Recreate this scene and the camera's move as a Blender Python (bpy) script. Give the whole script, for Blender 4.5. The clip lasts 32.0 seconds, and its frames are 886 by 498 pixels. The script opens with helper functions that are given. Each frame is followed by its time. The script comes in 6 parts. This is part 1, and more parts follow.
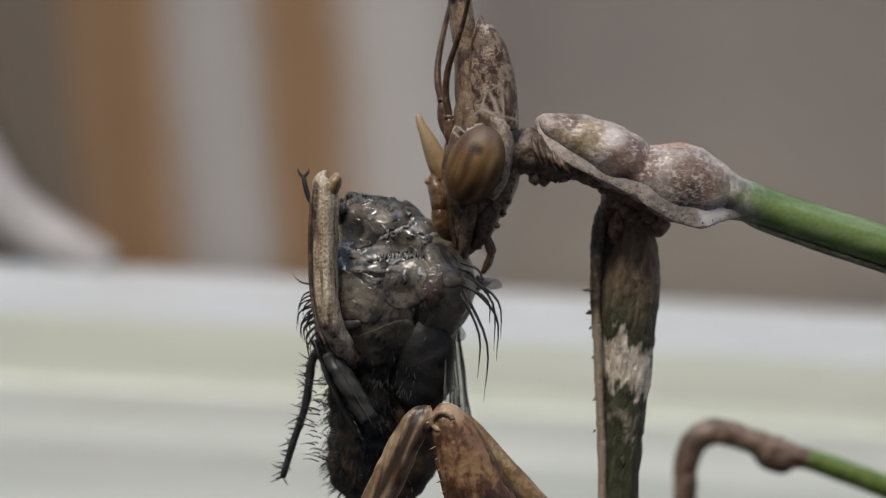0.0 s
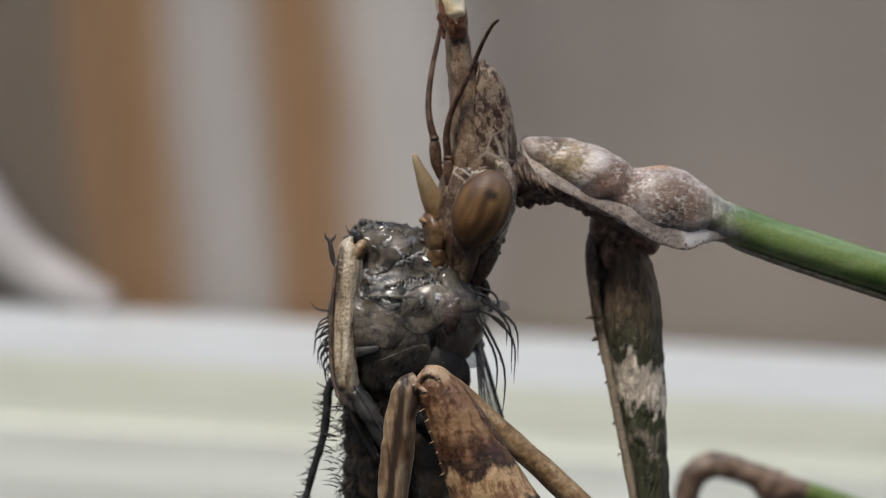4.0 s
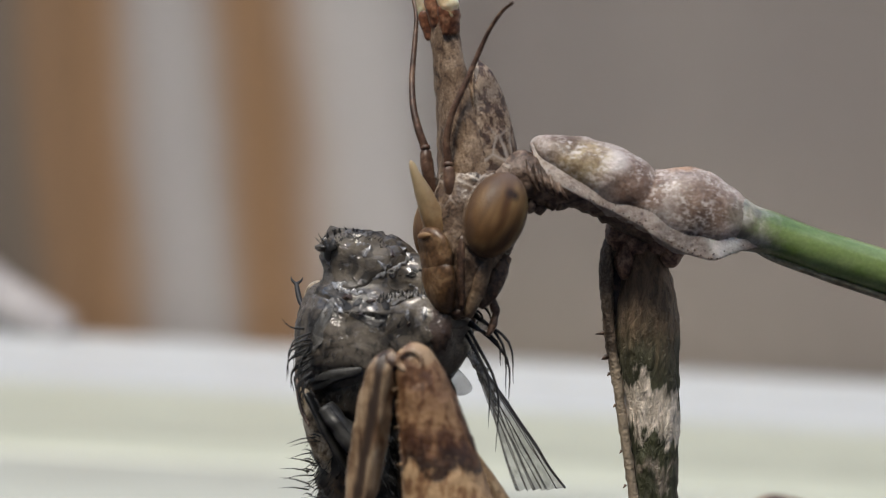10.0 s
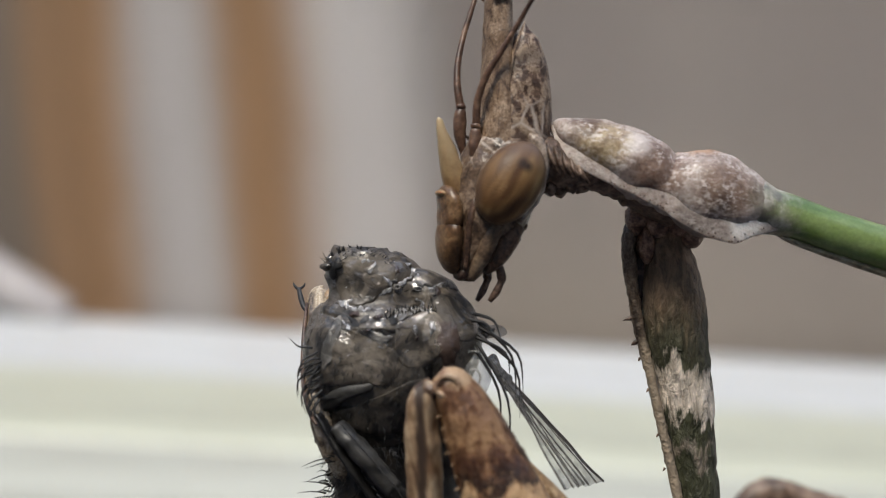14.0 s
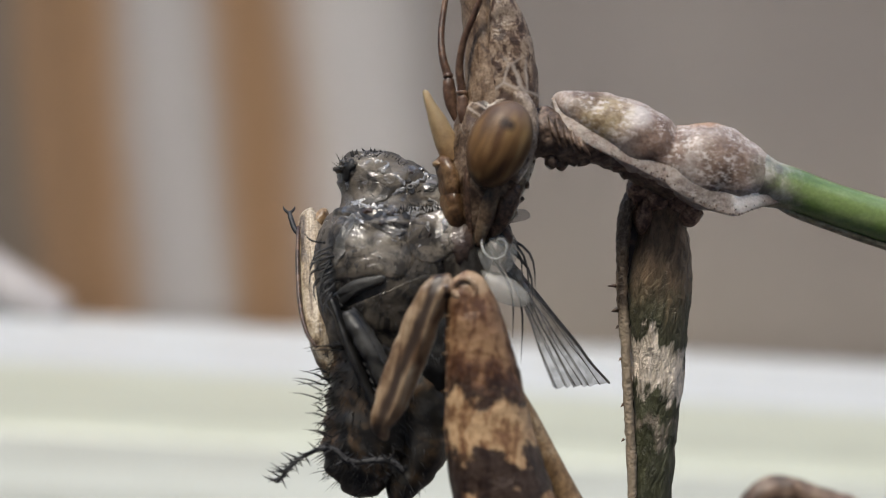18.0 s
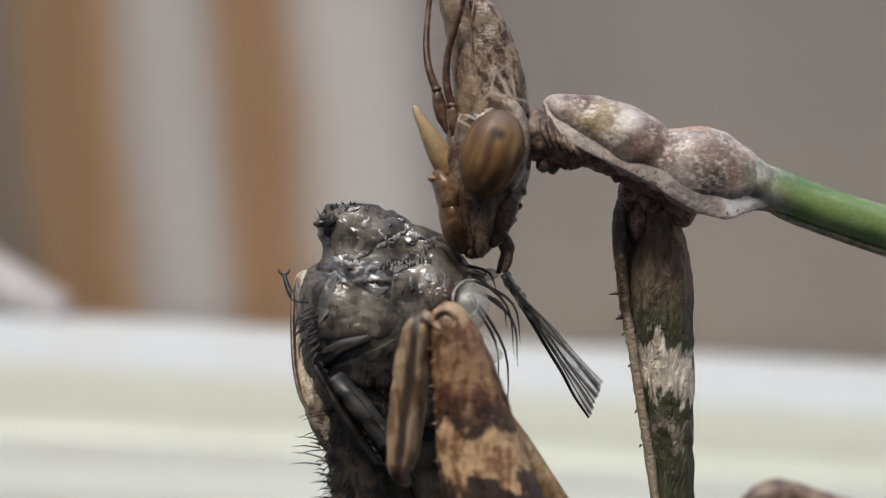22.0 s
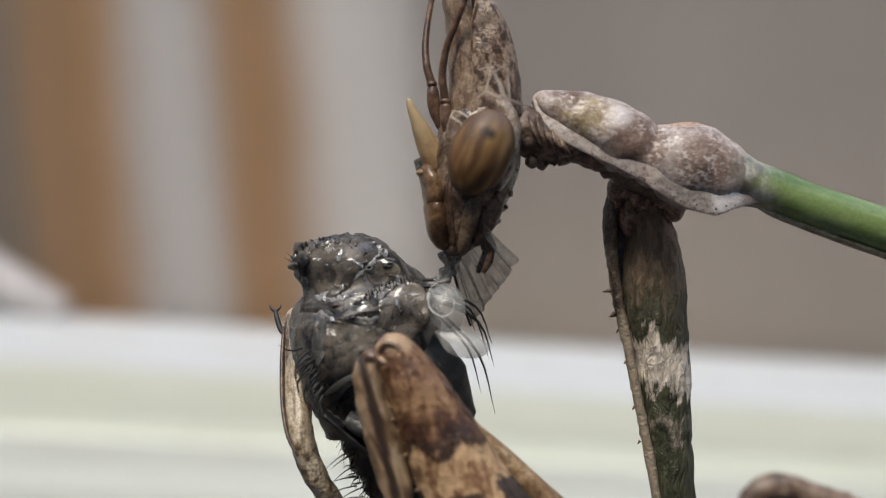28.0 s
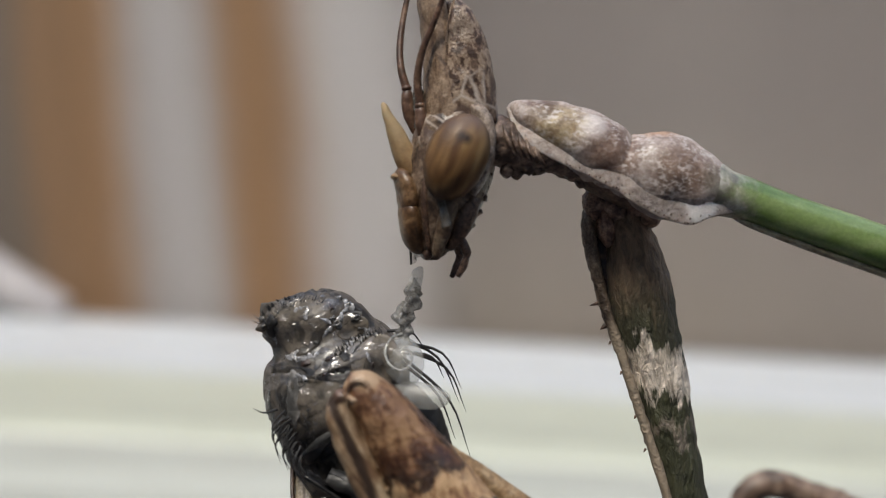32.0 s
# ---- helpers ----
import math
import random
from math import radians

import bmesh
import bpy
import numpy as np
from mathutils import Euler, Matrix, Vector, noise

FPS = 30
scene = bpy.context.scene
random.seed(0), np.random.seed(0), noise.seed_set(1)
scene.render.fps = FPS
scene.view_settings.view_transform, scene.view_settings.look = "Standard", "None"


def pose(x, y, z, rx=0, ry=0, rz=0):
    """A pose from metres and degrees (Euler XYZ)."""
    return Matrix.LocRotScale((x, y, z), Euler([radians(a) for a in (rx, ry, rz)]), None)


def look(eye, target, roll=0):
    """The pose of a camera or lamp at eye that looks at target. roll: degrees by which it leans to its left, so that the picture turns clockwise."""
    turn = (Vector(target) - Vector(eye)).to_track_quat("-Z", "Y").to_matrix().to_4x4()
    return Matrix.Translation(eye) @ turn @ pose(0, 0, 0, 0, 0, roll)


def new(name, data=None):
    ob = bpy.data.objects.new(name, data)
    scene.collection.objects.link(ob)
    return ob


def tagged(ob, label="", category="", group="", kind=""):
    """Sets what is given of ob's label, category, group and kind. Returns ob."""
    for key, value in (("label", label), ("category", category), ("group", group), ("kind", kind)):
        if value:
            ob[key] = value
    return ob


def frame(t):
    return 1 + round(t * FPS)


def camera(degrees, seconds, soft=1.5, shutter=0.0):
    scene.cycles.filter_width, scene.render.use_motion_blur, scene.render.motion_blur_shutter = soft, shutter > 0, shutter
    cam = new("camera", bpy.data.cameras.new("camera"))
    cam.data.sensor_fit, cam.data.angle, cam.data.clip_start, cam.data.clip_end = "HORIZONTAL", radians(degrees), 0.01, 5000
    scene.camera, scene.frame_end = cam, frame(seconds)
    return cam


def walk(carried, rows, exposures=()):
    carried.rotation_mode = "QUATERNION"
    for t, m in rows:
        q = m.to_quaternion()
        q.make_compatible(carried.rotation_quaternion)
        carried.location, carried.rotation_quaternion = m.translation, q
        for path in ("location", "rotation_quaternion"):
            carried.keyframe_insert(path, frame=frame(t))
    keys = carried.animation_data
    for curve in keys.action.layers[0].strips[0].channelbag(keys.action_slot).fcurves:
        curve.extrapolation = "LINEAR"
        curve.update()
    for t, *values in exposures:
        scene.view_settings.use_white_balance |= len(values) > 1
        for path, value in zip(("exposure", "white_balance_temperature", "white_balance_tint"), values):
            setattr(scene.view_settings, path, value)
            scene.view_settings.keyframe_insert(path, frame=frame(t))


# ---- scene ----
MM = 0.001


def mm(x, y, z, rx=0, ry=0, rz=0):
    """A pose from millimetres and degrees."""
    return pose(x * MM, y * MM, z * MM, rx, ry, rz)


def turn(x, y, z, lean=0, yaw=0, nod=0, bow=0):
    """A pose from millimetres: a bow, a yaw about the upright, a nod, then a lean in the upright plane."""
    return mm(x, y, z, 0, lean, 0) @ pose(0, 0, 0, nod, 0, 0) @ pose(0, 0, 0, 0, bow, yaw)


# ---- camera: a close-up lens held six centimetres from the animal ----
cam = camera(25, 32.0, 1.0)
cam.data.dof.use_dof = True
cam.data.dof.focus_distance = 0.0611
cam.data.dof.aperture_fstop = 84
walk(cam, [
    (0, mm(1.535, -64.4, 0.982, 88.511, 0, 1.208)),
    (0.5, mm(1.52, -64.45, 0.713, 88.508, 0, 1.246)),
    (1, mm(1.62, -64.5, 0.483, 88.503, 0, 1.29)),
    (1.5, mm(2.497, -64.55, 0.06, 88.556, 0, 1.346)),
    (2, mm(2.318, -64.6, 0.118, 88.877, 0, 1.37)),
    (2.5, mm(2.19, -64.717, 0.137, 89.103, 0, 1.348)),
    (3, mm(2.14, -64.833, 0.196, 89.554, 0, 1.314)),
    (3.5, mm(2.07, -64.95, 0.351, 89.709, 0, 1.295)),
    (5.5, mm(2.187, -65.3, -0.153, 90.024, 0, 1.267)),
    (6, mm(2.149, -65.3, -0.231, 90.157, 0, 1.266)),
    (6.5, mm(2.111, -65.3, -0.416, 90.223, 0, 1.265)),
    (7, mm(2.247, -65.3, -0.055, 90.262, 0, 1.271)),
    (7.5, mm(1.889, -65.3, -0.249, 90.336, 0, 1.2)),
    (8, mm(1.861, -65.3, -0.23, 90.399, 0, 1.143)),
    (8.5, mm(1.242, -63.5, -0.484, 90.424, 0, 0.891)),
    (9, mm(0.84, -60.4, -0.363, 90.539, 0, 0.345)),
    (9.5, mm(0.438, -58.8, -0.437, 90.443, 0, 0.181)),
    (10, mm(0.701, -58.8, -0.157, 90.461, 0, 0.114)),
    (10.5, mm(0.535, -58.8, -0.21, 90.448, 0, 0.146)),
    (11, mm(0.752, -58.8, -0.245, 90.433, 0, 0.195)),
    (11.5, mm(0.77, -58.8, -0.245, 90.433, 0, 0.149)),
    (12, mm(0.037, -58.8, 0.944, 90.198, 0, 0.034)),
    (12.5, mm(-0.21, -58.8, 0.245, 90.021, 0, 0.006)),
    (13, mm(0, -58.8, 0, 90, 0, 0)),
    (13.5, mm(-0.035, -58.8, -0.149, 89.999, 0, -0.002)),
    (14, mm(-0.018, -58.8, -0.175, 89.992, 0, -0.001)),
    (14.5, mm(-0.157, -58.8, 0.044, 89.974, 0, -0.007)),
    (15, mm(-0.472, -58.8, 0.035, 89.966, 0, -0.022)),
    (15.5, mm(-0.221, -58.8, -0.239, 89.974, 0, -0.021)),
    (17.5, mm(-0.163, -58.8, -0.845, 89.981, 0, -0.06)),
    (18, mm(-0.122, -58.8, -0.961, 89.981, 0, -0.069)),
    (18.5, mm(-0.227, -58.8, -0.961, 89.981, 0, -0.074)),
    (19, mm(0.228, -58.8, -1.014, 89.983, 0, -0.053)),
    (19.5, mm(-0.157, -58.8, -0.926, 89.979, 0, -0.07)),
    (20, mm(-0.087, -58.8, -1.031, 89.984, 0, -0.067)),
    (20.5, mm(-0.034, -58.8, -0.996, 89.982, 0, -0.065)),
    (21, mm(-0.174, -58.8, -0.926, 89.979, 0, -0.071)),
    (21.5, mm(0.14, -58.8, -0.909, 89.978, 0, -0.057)),
    (22, mm(0.14, -58.8, -0.857, 89.976, 0, -0.057)),
    (22.5, mm(0.035, -58.8, -0.839, 89.975, 0, -0.061)),
    (23, mm(0, -58.8, -0.822, 89.974, 0, -0.063)),
    (23.5, mm(-0.139, -58.8, -0.647, 89.966, 0, -0.07)),
    (24, mm(0, -58.8, -0.822, 89.974, 0, -0.063)),
    (24.5, mm(-0.069, -58.8, -0.839, 89.975, 0, -0.066)),
    (25, mm(-0.157, -58.8, -0.839, 89.975, 0, -0.07)),
    (25.5, mm(-0.174, -58.8, -0.787, 89.972, 0, -0.071)),
    (26, mm(-0.104, -58.8, -0.891, 89.977, 0, -0.068)),
    (26.5, mm(0.7, -58.8, -0.996, 89.983, 0, -0.031)),
    (28.5, mm(0.438, -58.8, -0.979, 89.982, 0, -0.043)),
    (29, mm(0.542, -58.8, -0.961, 89.981, 0, -0.038)),
    (29.5, mm(0.595, -58.8, -0.839, 89.975, 0, -0.036)),
    (30, mm(1.294, -58.8, -0.944, 89.98, 0, -0.003)),
    (30.5, mm(1.276, -58.8, -0.822, 89.974, 0, -0.004)),
    (31, mm(1.311, -58.8, -0.839, 89.975, 0, -0.002)),
    (31.5, mm(1.259, -58.8, -0.734, 89.97, 0, -0.005)),
    (32, mm(1.259, -58.8, -0.682, 89.968, 0, -0.005)),
], [(0, 1.09, 7120, 8), (3.0, 1.2, 7120, 8), (6.0, 1.31, 7120, 8), (9.0, 1.31, 7120, 8), (11.0, 1.31, 7120, 8), (12.0, 1.42, 7120, 8), (15.0, 1.46, 7120, 8), (20.0, 1.45, 7120, 8), (26.0, 1.44, 7120, 8), (29.0, 1.42, 7120, 8), (32.0, 1.37, 7120, 8)])

# ---- daylight ----
world = bpy.data.worlds.new("world")
scene.world = world
world.use_nodes = True
sky = world.node_tree.nodes.new("ShaderNodeTexSky")
sky.sky_type, sky.sun_disc = "NISHITA", False
sky.sun_elevation, sky.sun_rotation = radians(55), radians(204)
world.node_tree.links.new(sky.outputs[0], world.node_tree.nodes["Background"].inputs[0])
world.node_tree.nodes["Background"].inputs[1].default_value = 0.15
sun = new("sun", bpy.data.lights.new("sun", "SUN"))
sun.data.energy, sun.data.angle, sun.data.color = 1.9, radians(25), (1.0, 0.96, 0.9)
sun.matrix_world = look((-0.45, -1.0, 1.55), (0, 0, 0))

# ---- materials ----
def ramp(nt, src, stops, interp="LINEAR"):
    r = nt.nodes.new("ShaderNodeValToRGB")
    r.color_ramp.interpolation = interp
    while len(r.color_ramp.elements) < len(stops):
        r.color_ramp.elements.new(0.5)
    for e, (p, c) in zip(r.color_ramp.elements, stops):
        e.position, e.color = p, (*c, 1)
    nt.links.new(src, r.inputs[0])
    return r.outputs[0]


def grain(nt, size, detail=4.0, rough=0.6, stretch=(1, 1, 1), warp=0.0):
    """A noise with features of that many millimetres, in the object's own space."""
    co = nt.nodes.new("ShaderNodeTexCoord")
    mp = nt.nodes.new("ShaderNodeMapping")
    mp.inputs["Scale"].default_value = [1000.0 / size / s for s in stretch]
    no = nt.nodes.new("ShaderNodeTexNoise")
    no.inputs["Scale"].default_value = 1.0
    no.inputs["Detail"].default_value, no.inputs["Roughness"].default_value = detail, rough
    no.inputs["Distortion"].default_value = warp
    nt.links.new(co.outputs["Object"], mp.inputs[0])
    nt.links.new(mp.outputs[0], no.inputs["Vector"])
    return no.outputs["Fac"]


def cells(nt, size, feature="F1", stretch=(1, 1, 1)):
    co = nt.nodes.new("ShaderNodeTexCoord")
    mp = nt.nodes.new("ShaderNodeMapping")
    mp.inputs["Scale"].default_value = [1000.0 / size / s for s in stretch]
    vo = nt.nodes.new("ShaderNodeTexVoronoi")
    vo.inputs["Scale"].default_value = 1.0
    vo.feature = feature
    nt.links.new(co.outputs["Object"], mp.inputs[0])
    nt.links.new(mp.outputs[0], vo.inputs["Vector"])
    return vo.outputs["Distance"]


def blend(nt, a, b, fac, mode="MIX"):
    m = nt.nodes.new("ShaderNodeMix")
    m.data_type, m.blend_type = "RGBA", mode
    for sock, v in ((m.inputs[0], fac), (m.inputs[6], a), (m.inputs[7], b)):
        if isinstance(v, (int, float)):
            sock.default_value = v
        elif isinstance(v, tuple):
            sock.default_value = (*v, 1)
        else:
            nt.links.new(v, sock)
    return m.outputs[2]


def maths(nt, op, a, b=0.0):
    m = nt.nodes.new("ShaderNodeMath")
    m.operation = op
    for sock, v in zip(m.inputs, (a, b)):
        if isinstance(v, (int, float)):
            sock.default_value = v
        else:
            nt.links.new(v, sock)
    return m.outputs[0]


def along(nt, axis, lo, hi):
    """0 to 1 along an axis of the object, between two places in millimetres."""
    co = nt.nodes.new("ShaderNodeTexCoord")
    sp = nt.nodes.new("ShaderNodeSeparateXYZ")
    nt.links.new(co.outputs["Object"], sp.inputs[0])
    mr = nt.nodes.new("ShaderNodeMapRange")
    mr.inputs[1].default_value, mr.inputs[2].default_value = lo * MM, hi * MM
    nt.links.new(sp.outputs["XYZ".index(axis)], mr.inputs[0])
    return mr.outputs[0]


def surface(name, rough=0.5, spec=0.5, metal=0.0, coat=0.0, sss=0.0):
    m = bpy.data.materials.new(name)
    m.use_nodes = True
    b = m.node_tree.nodes["Principled BSDF"]
    b.inputs["Roughness"].default_value = rough
    b.inputs["Specular IOR Level"].default_value = spec
    b.inputs["Metallic"].default_value = metal
    b.inputs["Coat Weight"].default_value = coat
    b.inputs["Coat Roughness"].default_value = 0.12
    if sss:
        b.inputs["Subsurface Weight"].default_value = sss
        b.inputs["Subsurface Radius"].default_value = (1, 0.6, 0.4)
        b.inputs["Subsurface Scale"].default_value = 0.0003
    return m, m.node_tree, b


def relief(nt, b, height, strength, depth):
    bp = nt.nodes.new("ShaderNodeBump")
    bp.inputs["Strength"].default_value, bp.inputs["Distance"].default_value = strength, depth * MM
    nt.links.new(height, bp.inputs["Height"])
    nt.links.new(bp.outputs[0], b.inputs["Normal"])


def chitin(name, dark, mid, light, size=0.35, rough=0.5, bump=0.05, spread=(0.36, 0.5, 0.62), stretch=(1, 1, 1), sss=0.0, speck=1.0):
    """Mottled insect skin in three tones with speckles and a pitted relief."""
    m, nt, b = surface(name, rough, sss=sss)
    big = ramp(nt, grain(nt, size, 5, 0.65, stretch, 0.6), [(spread[0], dark), (spread[1], mid), (spread[2], light)])
    spots = ramp(nt, cells(nt, size * 0.45, "F1", stretch), [(0.12, (0.35, 0.3, 0.27)), (0.38, (1, 1, 1))])
    fine = ramp(nt, grain(nt, size * 0.2, 3), [(0.36, (0.55, 0.52, 0.49)), (0.64, (1.25, 1.25, 1.25))])
    nt.links.new(blend(nt, blend(nt, big, spots, 0.6 * speck, "MULTIPLY"), fine, 0.8 * speck, "MULTIPLY"), b.inputs["Base Color"])
    relief(nt, b, maths(nt, "ADD", grain(nt, size * 0.5, 4), maths(nt, "MULTIPLY", cells(nt, size * 0.3), 0.7)), 0.7, bump)
    return m


def shield_marks(m, marks):
    """Dark saddle patch, yellowish front dome and a rusty rear dome on the shield."""
    nt = m.node_tree
    b = nt.nodes["Principled BSDF"]
    base = b.inputs["Base Color"].links[0].from_socket
    co = nt.nodes.new("ShaderNodeTexCoord")
    for (x, y, z), r, rag, tint, amount in marks:
        d = nt.nodes.new("ShaderNodeVectorMath")
        d.operation = "DISTANCE"
        d.inputs[1].default_value = (x * MM, y * MM, z * MM)
        nt.links.new(co.outputs["Object"], d.inputs[0])
        w = maths(nt, "ADD", maths(nt, "DIVIDE", d.outputs["Value"], r * MM), maths(nt, "MULTIPLY", grain(nt, 0.3, 4, 0.7), rag))
        f = ramp(nt, maths(nt, "MULTIPLY", w, 0.5), [(0.5, (amount,) * 3), (0.78, (0, 0, 0))])
        base = blend(nt, base, blend(nt, base, tint, 1.0, "MULTIPLY") if min(tint) < 0.9 else tint, f)
    nt.links.new(base, b.inputs["Base Color"])
    return m


def powdered(m, amount, dots):
    """White waxy powder in fine ragged grains, and small dark pits strewn over the skin."""
    nt = m.node_tree
    b = nt.nodes["Principled BSDF"]
    base = b.inputs["Base Color"].links[0].from_socket
    grains = ramp(nt, grain(nt, 0.13, 4, 0.65, (1.4, 1, 0.8)), [(0.49, (0, 0, 0)), (0.6, (1, 1, 1))])
    patch = ramp(nt, grain(nt, 0.75, 4, 0.6, (1, 1, 1), 0.4), [(0.42, (0.1, 0.1, 0.1)), (0.6, (1, 1, 1))])
    base = blend(nt, base, (0.66, 0.605, 0.575), maths(nt, "MULTIPLY", maths(nt, "MULTIPLY", grains, patch), amount))
    pit = ramp(nt, cells(nt, 0.26, "F1"), [(0.13, (1, 1, 1)), (0.24, (0, 0, 0))])
    where = ramp(nt, grain(nt, 0.4, 2), [(0.46, (0, 0, 0)), (0.56, (1, 1, 1))])
    base = blend(nt, base, (0.085, 0.066, 0.062), maths(nt, "MULTIPLY", maths(nt, "MULTIPLY", pit, where), dots))
    nt.links.new(base, b.inputs["Base Color"])
    return m


def pale_below(m, lo, hi, tint):
    """The skin turns to a paler tone below a height, with a ragged border."""
    nt = m.node_tree
    b = nt.nodes["Principled BSDF"]
    base = b.inputs["Base Color"].links[0].from_socket
    f = maths(nt, "ADD", along(nt, "Z", hi, lo), maths(nt, "MULTIPLY", maths(nt, "SUBTRACT", grain(nt, 0.5, 4, 0.6, (1, 1, 4)), 0.5), 1.5))
    nt.links.new(blend(nt, base, tint, ramp(nt, f, [(0.3, (0, 0, 0)), (0.7, (0.75, 0.75, 0.75))])), b.inputs["Base Color"])
    return m


DOME_MARKS = (((6.25, -1.0, 2.2), 0.75, 0.35, (0.5, 0.385, 0.325), 1.0), ((5.6, -1.0, 2.85), 0.5, 1.0, (0.95, 0.92, 0.91), 0.28), ((4.6, -0.95, 2.95), 0.85, 0.8, (0.78, 0.69, 0.4), 0.85), ((4.15, -0.6, 3.35), 0.45, 0.4, (0.4, 0.31, 0.25), 1.0), ((8.15, -1.0, 1.55), 0.9, 0.7, (0.5, 0.385, 0.31), 0.9), ((7.6, 0.0, 2.95), 0.8, 0.9, (0.88, 0.56, 0.32), 0.8), ((7.9, -1.3, 0.6), 0.75, 0.8, (0.45, 0.46, 0.47), 0.75), ((9.3, -0.9, 1.3), 0.6, 0.8, (0.47, 0.52, 0.44), 0.7))
M_DOMES = powdered(shield_marks(chitin("marked_shield_skin", (0.2, 0.15, 0.128), (0.31, 0.247, 0.217), (0.43, 0.37, 0.34), 0.4, 0.5, 0.018, (0.32, 0.47, 0.6), sss=0.15, speck=0.5), DOME_MARKS), 0.7, 0.35)
M_SHIELD = chitin("pale_mottled_skin", (0.15, 0.13, 0.08), (0.27, 0.25, 0.17), (0.42, 0.40, 0.32), 0.9, 0.4, 0.035, (0.30, 0.48, 0.62), sss=0.1)
M_HEAD = chitin("brown_mottled_skin", (0.031, 0.0175, 0.0105), (0.113, 0.072, 0.046), (0.248, 0.184, 0.131), 0.42, 0.4, 0.03, (0.38, 0.5, 0.64))
M_RIDGE = pale_below(chitin("rough_ridge_skin", (0.045, 0.03, 0.02), (0.12, 0.085, 0.058), (0.25, 0.19, 0.14), 0.35, 0.6, 0.06, (0.36, 0.5, 0.68), (1, 1, 2.5)), -4.4, -2.6, (0.34, 0.275, 0.2))
M_CROWN = chitin("speckled_crown_skin", (0.062, 0.035, 0.022), (0.178, 0.116, 0.074), (0.3, 0.218, 0.152), 0.3, 0.45, 0.02, (0.36, 0.47, 0.62), (1, 1, 1.6))
M_NECK = chitin("wrinkled_neck_skin", (0.045, 0.027, 0.019), (0.13, 0.084, 0.061), (0.24, 0.172, 0.132), 0.5, 0.55, 0.05)
M_DARKBROWN = chitin("dark_brown_skin", (0.03, 0.018, 0.012), (0.075, 0.042, 0.028), (0.15, 0.09, 0.06), 0.3, 0.4, 0.02)
M_PIT = chitin("dark_groove_skin", (0.02, 0.01, 0.008), (0.05, 0.025, 0.018), (0.1, 0.05, 0.035), 0.3, 0.5, 0.02)
M_KNEE = chitin("knee_skin", (0.2, 0.11, 0.065), (0.36, 0.245, 0.16), (0.5, 0.38, 0.27), 0.35, 0.45, 0.03)
M_TAN = chitin("tan_horn", (0.13, 0.07, 0.03), (0.26, 0.165, 0.085), (0.42, 0.31, 0.19), 0.7, 0.4, 0.015, (0.3, 0.5, 0.7))
M_JAW = chitin("jaw_skin", (0.03, 0.018, 0.011), (0.115, 0.074, 0.046), (0.28, 0.215, 0.145), 0.5, 0.42, 0.03, (0.32, 0.5, 0.72))
M_AMBER = chitin("amber_mouthplate", (0.045, 0.021, 0.01), (0.12, 0.063, 0.028), (0.235, 0.15, 0.08), 0.5, 0.35, 0.015, (0.3, 0.5, 0.72))
M_RED = chitin("reddish_brown_flesh", (0.09, 0.043, 0.028), (0.24, 0.14, 0.096), (0.38, 0.25, 0.18), 0.4, 0.45, 0.04)
M_BLACK = chitin("dark_hair", (0.004, 0.004, 0.005), (0.012, 0.012, 0.014), (0.03, 0.03, 0.033), 0.4, 0.6, 0.01)


def netted(m, lo, hi, size=0.55):
    """Pale lines in a net over the skin, between two heights, and dark oval bosses inside its larger meshes."""
    nt = m.node_tree
    b = nt.nodes["Principled BSDF"]
    base = b.inputs["Base Color"].links[0].from_socket
    edge = cells(nt, size, "DISTANCE_TO_EDGE", (1, 1, 1.3))
    line = ramp(nt, maths(nt, "ADD", edge, maths(nt, "MULTIPLY", grain(nt, 0.15, 3), 0.08)), [(0.05, (1, 1, 1)), (0.12, (0, 0, 0))])
    zone = maths(nt, "MULTIPLY", along(nt, "Z", lo - 0.5, lo), along(nt, "Z", hi + 0.6, hi))
    core = ramp(nt, edge, [(0.2, (0, 0, 0)), (0.3, (1, 1, 1))])
    base = blend(nt, base, (0.07, 0.042, 0.032), maths(nt, "MULTIPLY", maths(nt, "MULTIPLY", core, zone), 0.85))
    base = blend(nt, base, (0.42, 0.36, 0.31), maths(nt, "MULTIPLY", maths(nt, "MULTIPLY", line, zone), 0.8))
    nt.links.new(base, b.inputs["Base Color"])
    return m


M_HEAD = netted(M_HEAD, 0.7, 1.9)
M_LOBE = netted(chitin("lobe_skin", (0.048, 0.025, 0.016), (0.125, 0.075, 0.049), (0.28, 0.208, 0.15), 0.26, 0.42, 0.025, (0.43, 0.49, 0.55), (1, 1, 1.5), speck=0.6), 0.9, 1.9, 0.62)


